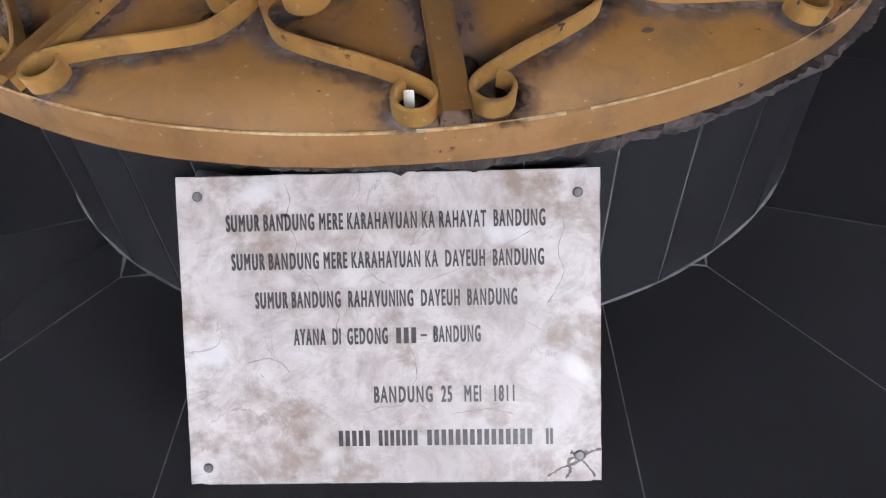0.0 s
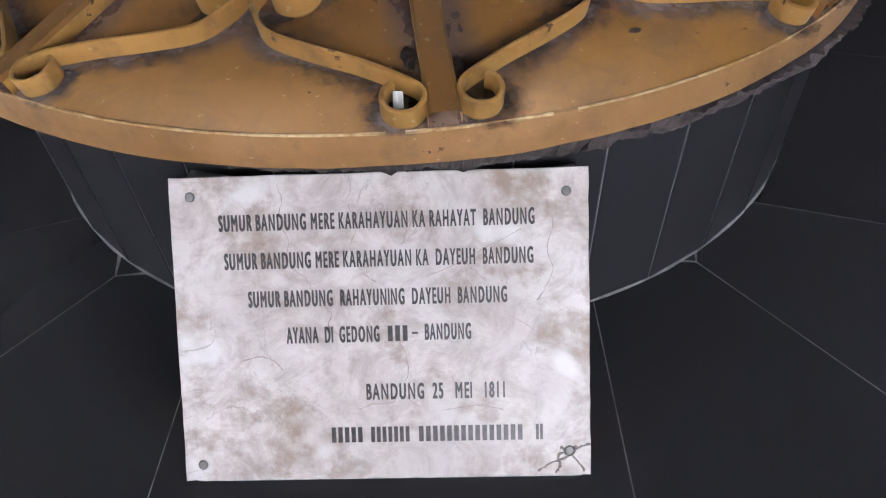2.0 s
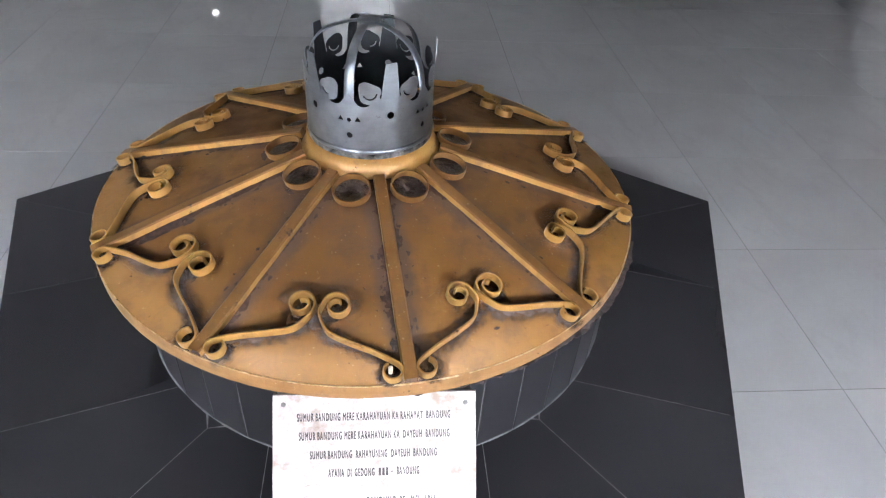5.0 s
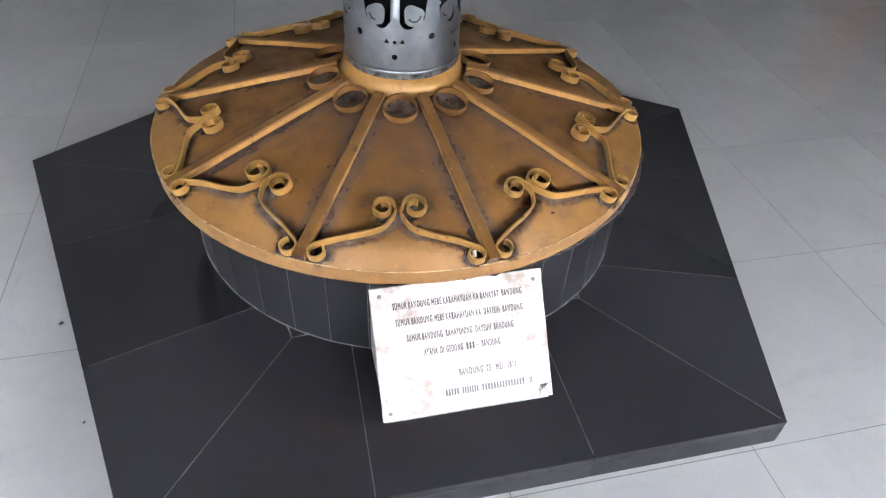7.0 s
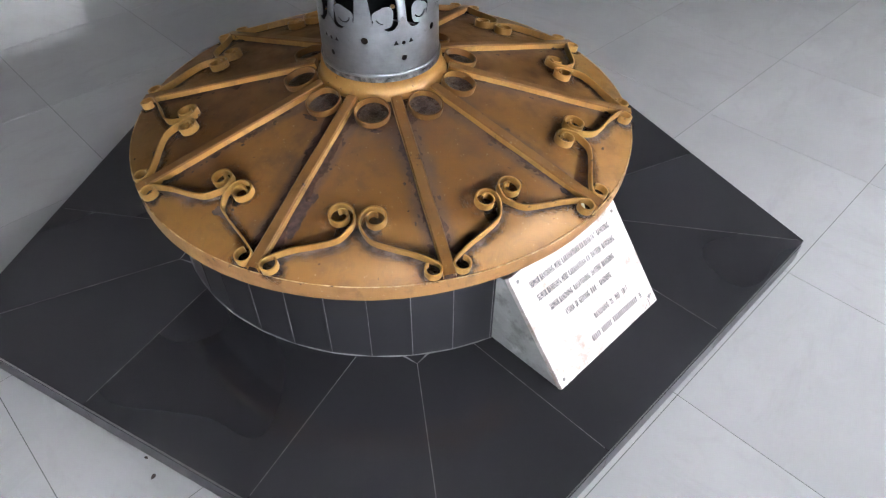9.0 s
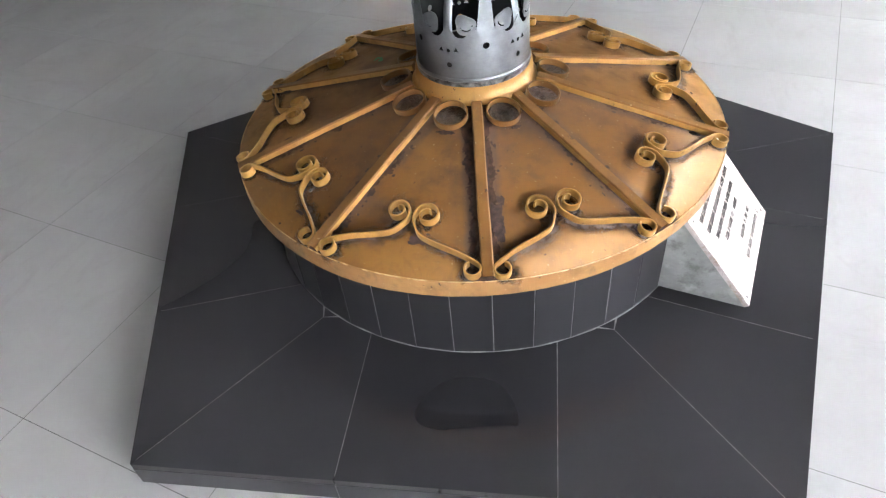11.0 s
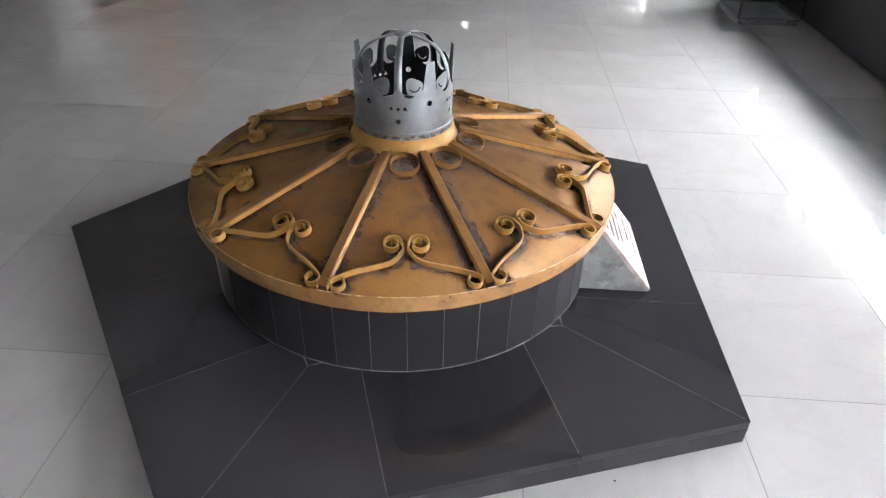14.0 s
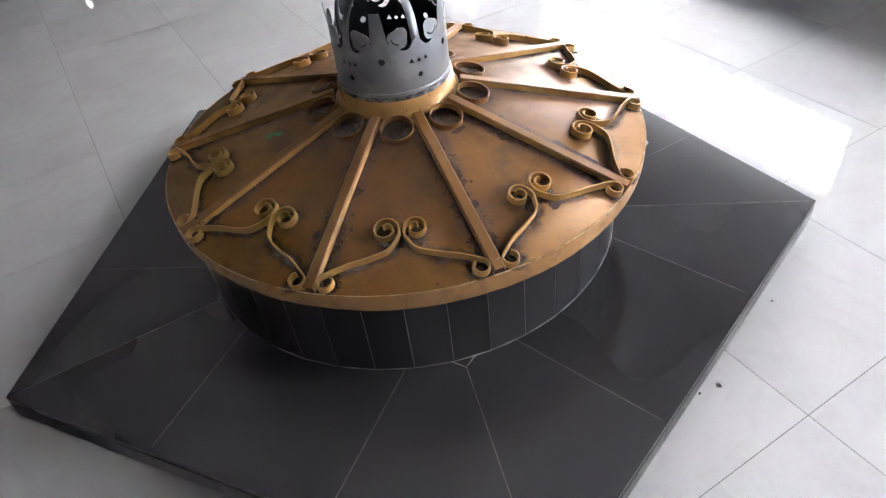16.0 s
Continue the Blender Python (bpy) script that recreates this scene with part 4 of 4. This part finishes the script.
stand = thing("box_cabinet", "white square box cabinet on a brown wooden skid", "cabinet", at=(-0.15, 2.9, 0))
part("body", box(-0.23, 0.24, 0.0, 0.45, 0.045, 0.43, 0.004), WHITE_BOX, stand)
part("skid", box(-0.40, -0.225, -0.03, 0.46, 0.0, 0.085, 0.005), WOOD, stand, "brown wooden skid")
part("foot", box(-0.2, 0.22, 0.02, 0.43, 0.0, 0.045), FRAME, stand, "grey recessed foot")

cab = thing("storage_cabinet", "red-brown storage cabinet with a white upper door", "cabinet", at=(4.02, 2.75, 0))
part("plinth", box(0.01, 0.49, 0.01, 0.55, 0.0, 0.05), BLACK_BOX, cab, "black plinth")
part("body", box(0.0, 0.5, 0.0, 0.56, 0.05, 1.45, 0.004), WOOD, cab)
part("upper_door", box(-0.02, -0.002, 0.27, 0.55, 0.50, 1.44, 0.003), WHITE_BOX, cab, "white upper door")
part("lower_door", box(-0.02, -0.002, 0.01, 0.55, 0.055, 0.49, 0.003), WOOD, cab, "red-brown lower door")

shelf = thing("white_cabinet", "plain white cabinet beside a red-brown one", "cabinet", at=(4.0, 3.33, 0))
part("body", box(0.0, 0.5, 0.0, 0.44, 0.03, 0.85, 0.004), WHITE_BOX, shelf)
part("plinth", box(0.02, 0.48, 0.01, 0.43, 0.0, 0.03), FRAME, shelf)

board = thing("notice_board", "white notice board on two slim grey legs", "notice board", at=(4.5, 5.6, 0))
part("panel", box(-0.012, 0.012, -0.05, 0.55, 1.22, 2.05, 0.003), WHITE_BOX, board)
for y in (0.0, 0.48):
    part("leg", box(-0.012, 0.012, y, y + 0.02, 0.03, 1.219), FRAME, board)
    part("foot", box(-0.2, 0.2, y - 0.01, y + 0.03, 0.0, 0.029, 0.004), FRAME, board)

for y in (3.66, 2.35):
    post = thing("white_post", "slim white painted square post", "post", "white posts in the hall", at=(8.0, y, 0))
    part("shaft", box(-0.13, 0.13, -0.13, 0.13, 0.0, H - 0.003, 0.004), WHITE_BOX, post)

# ---- small things ----
bm = lathe([(0.0002, 0.0), (0.0040, 0.0), (0.0044, 0.001), (0.0044, 0.013), (0.0038, 0.014), (0.0002, 0.014)], 14)
stub = put("white_stub", bm, CHALK)
tagged(stub, "short white plastic stub lying in a scroll curl", "stub")
p = LID + on_cone(0.166, 0.628, 0.003, RIB0 - 18)
stub.matrix_world = Matrix.Translation(p) @ Matrix.Rotation(radians(-28), 4, "X")

bm = bmesh.new()
rng = random.Random(21)
for k in range(9):
    c = Vector((-0.012 + rng.uniform(-0.014, 0.014), 0.355 + rng.uniform(-0.018, 0.018)))
    w = rng.uniform(0.003, 0.008)
    ring = [c + Vector((w * 1.5 * math.cos(t) * rng.uniform(0.7, 1.2), w * math.sin(t) * rng.uniform(0.7, 1.2))) for t in (k2 * math.pi / 4 for k2 in range(8))]
    bm.faces.new([bm.verts.new(on_cone(q.x, q.y, 0.0008 + 0.0001 * k, RIB0 + 162)) for q in ring])
part("paint_smear", bm, GREEN, lid, "small smear of green paint")


def crack(points, width, name="crack", faint=False):
    """A dark hairline across the plate, through fractions of its width and of its height from the top."""
    line = glide([Vector((-PW / 2 + PW * a, PH * (1 - b))) for a, b in points], 6)
    bm = bmesh.new()
    rows = []
    rg = random.Random(len(points))
    for i, q in enumerate(line):
        d = (line[min(i + 1, len(line) - 1)] - line[max(i - 1, 0)]).normalized()
        w = width * rg.uniform(0.35, 1.0)
        o = Vector((-d.y, d.x)) * w
        wob = Vector((rg.uniform(-1, 1), rg.uniform(-1, 1))) * 0.0006
        rows.append([bm.verts.new((*(q + o + wob), 0.0003)), bm.verts.new((*(q - o + wob), 0.0003))])
    for a, b in zip(rows, rows[1:]):
        bm.faces.new((a[0], a[1], b[1], b[0]))
    part(name, bm, CRACK_FAINT if faint else CRACK, plate, "faint brown hairline crack" if faint else "dark hairline crack")


CRACK_FAINT = plain("faint_crack_dirt", (0.20, 0.145, 0.12), (0.42, 0.35, 0.32), 0.9, 60)
CRACK = plain("crack_dirt", (0.06, 0.045, 0.040), (0.24, 0.19, 0.17), 0.9, 80)
crack([(0.87, 0.985), (0.905, 0.955), (0.945, 0.935), (0.96, 0.91), (0.998, 0.895)], 0.0015)
crack([(0.915, 0.99), (0.925, 0.965), (0.922, 0.93), (0.945, 0.915)], 0.0017)
crack([(0.945, 0.92), (0.965, 0.95), (0.985, 0.985)], 0.0014)
crack([(0.925, 0.905), (0.945, 0.915), (0.965, 0.905), (0.955, 0.925), (0.935, 0.925)], 0.0022)
crack([(0.36, 0.42), (0.38, 0.45), (0.372, 0.49), (0.40, 0.52)], 0.0006, faint=True)
crack([(0.155, 0.60), (0.20, 0.585), (0.235, 0.60), (0.255, 0.63)], 0.0008, faint=True)
crack([(0.64, 0.775), (0.69, 0.765), (0.74, 0.76), (0.79, 0.775)], 0.0006, faint=True)
crack([(0.545, 0.71), (0.52, 0.745), (0.47, 0.75), (0.44, 0.765)], 0.0004, faint=True)
crack([(0.80, 0.46), (0.85, 0.50), (0.90, 0.55)], 0.0004, faint=True)
crack([(0.262, 0.03), (0.272, 0.08), (0.262, 0.15), (0.285, 0.21), (0.275, 0.28), (0.32, 0.33), (0.345, 0.40)], 0.0006, faint=True)
crack([(0.43, 0.10), (0.445, 0.18), (0.43, 0.24), (0.455, 0.31), (0.49, 0.35)], 0.0005, faint=True)
crack([(0.90, 0.10), (0.915, 0.17), (0.90, 0.26), (0.915, 0.32), (0.895, 0.38), (0.875, 0.42)], 0.0006, faint=True)
crack([(0.60, 0.34), (0.68, 0.30), (0.75, 0.25), (0.84, 0.19)], 0.0004, faint=True)
crack([(0.53, 0.53), (0.555, 0.58), (0.56, 0.65), (0.545, 0.71), (0.585, 0.76)], 0.0004, faint=True)



def flake(x, y, size, turn):
    """A bent chip of dirt on the floor."""
    bm = bmesh.new()
    ring = [(1, 0, 0.15), (0.5, 0.6, 0.35), (-0.4, 0.5, 0.2), (-1, 0.1, 0.05), (-0.3, -0.6, 0.3), (0.6, -0.5, 0.1)]
    rows = [[bm.verts.new((size * u, size * v, size * (w + up))) for u, v, w in ring] for up in (0.0, 0.25)]
    for k in range(6):
        bm.faces.new((rows[0][k], rows[0][(k + 1) % 6], rows[1][(k + 1) % 6], rows[1][k]))
    bm.faces.new(rows[1])
    bm.faces.new(list(reversed(rows[0])))
    low = min(v.co.z for v in bm.verts)
    for v in bm.verts:
        v.co.z -= low
    ob = put("dirt_flake", bm, CRUST)
    ob.matrix_world = Matrix.Translation((x, y, 0.0002)) @ Matrix.Rotation(turn, 4, "Z")
    tagged(ob, "small dark flake of dirt on the tiles", "debris", "dirt flakes on the floor")


for x, y, size, turn in ((-0.978, -0.300, 0.007, 0.4), (-0.968, -0.245, 0.005, 2.0), (-0.870, -0.629, 0.004, 1.1)):
    flake(x, y, size, turn)

# ---- floor tiles ----
def tile_mesh(name):
    bm = bmesh.new()
    e = TILE / 2 - 0.0011
    prism(bm, [(-e, -e), (e, -e), (e, e), (-e, e)], -0.01, 0.0)
    me = bpy.data.meshes.new(name)
    bmesh.ops.recalc_face_normals(bm, faces=bm.faces)
    bm.to_mesh(me)
    bm.free()
    me.materials.append(FLOOR)
    return me


tile = tile_mesh("floor_tile")
cells = []
for i in range(-12, 26):
    for j in range(-6, 22):
        x, y = TX + TILE * (i + 0.5), TY + TILE * (j + 0.5)
        if X0 - 0.2 < x < X1 + 0.2 and Y0 - 0.2 < y < Y1 + 0.2:
            cells.append((math.hypot(x - 0.6, y - 0.4), x, y))
cells.sort()
far = bmesh.new()
for k, (_, x, y) in enumerate(cells):
    if k < 290:
        ob = new("floor_tile", tile)
        ob.location = (x, y, 0)
        ob.rotation_euler = (0, 0, radians(90 * (k % 4)))
        ob.parent = floor
    else:
        e = TILE / 2 - 0.0011
        prism(far, [(x - e, y - e), (x + e, y - e), (x + e, y + e), (x - e, y + e)], -0.01, 0.0)
rest = part("far_floor_tiles", far, FLOOR, floor)
tagged(rest, "glossy pale grey floor tiles farther off", kind="stuff")
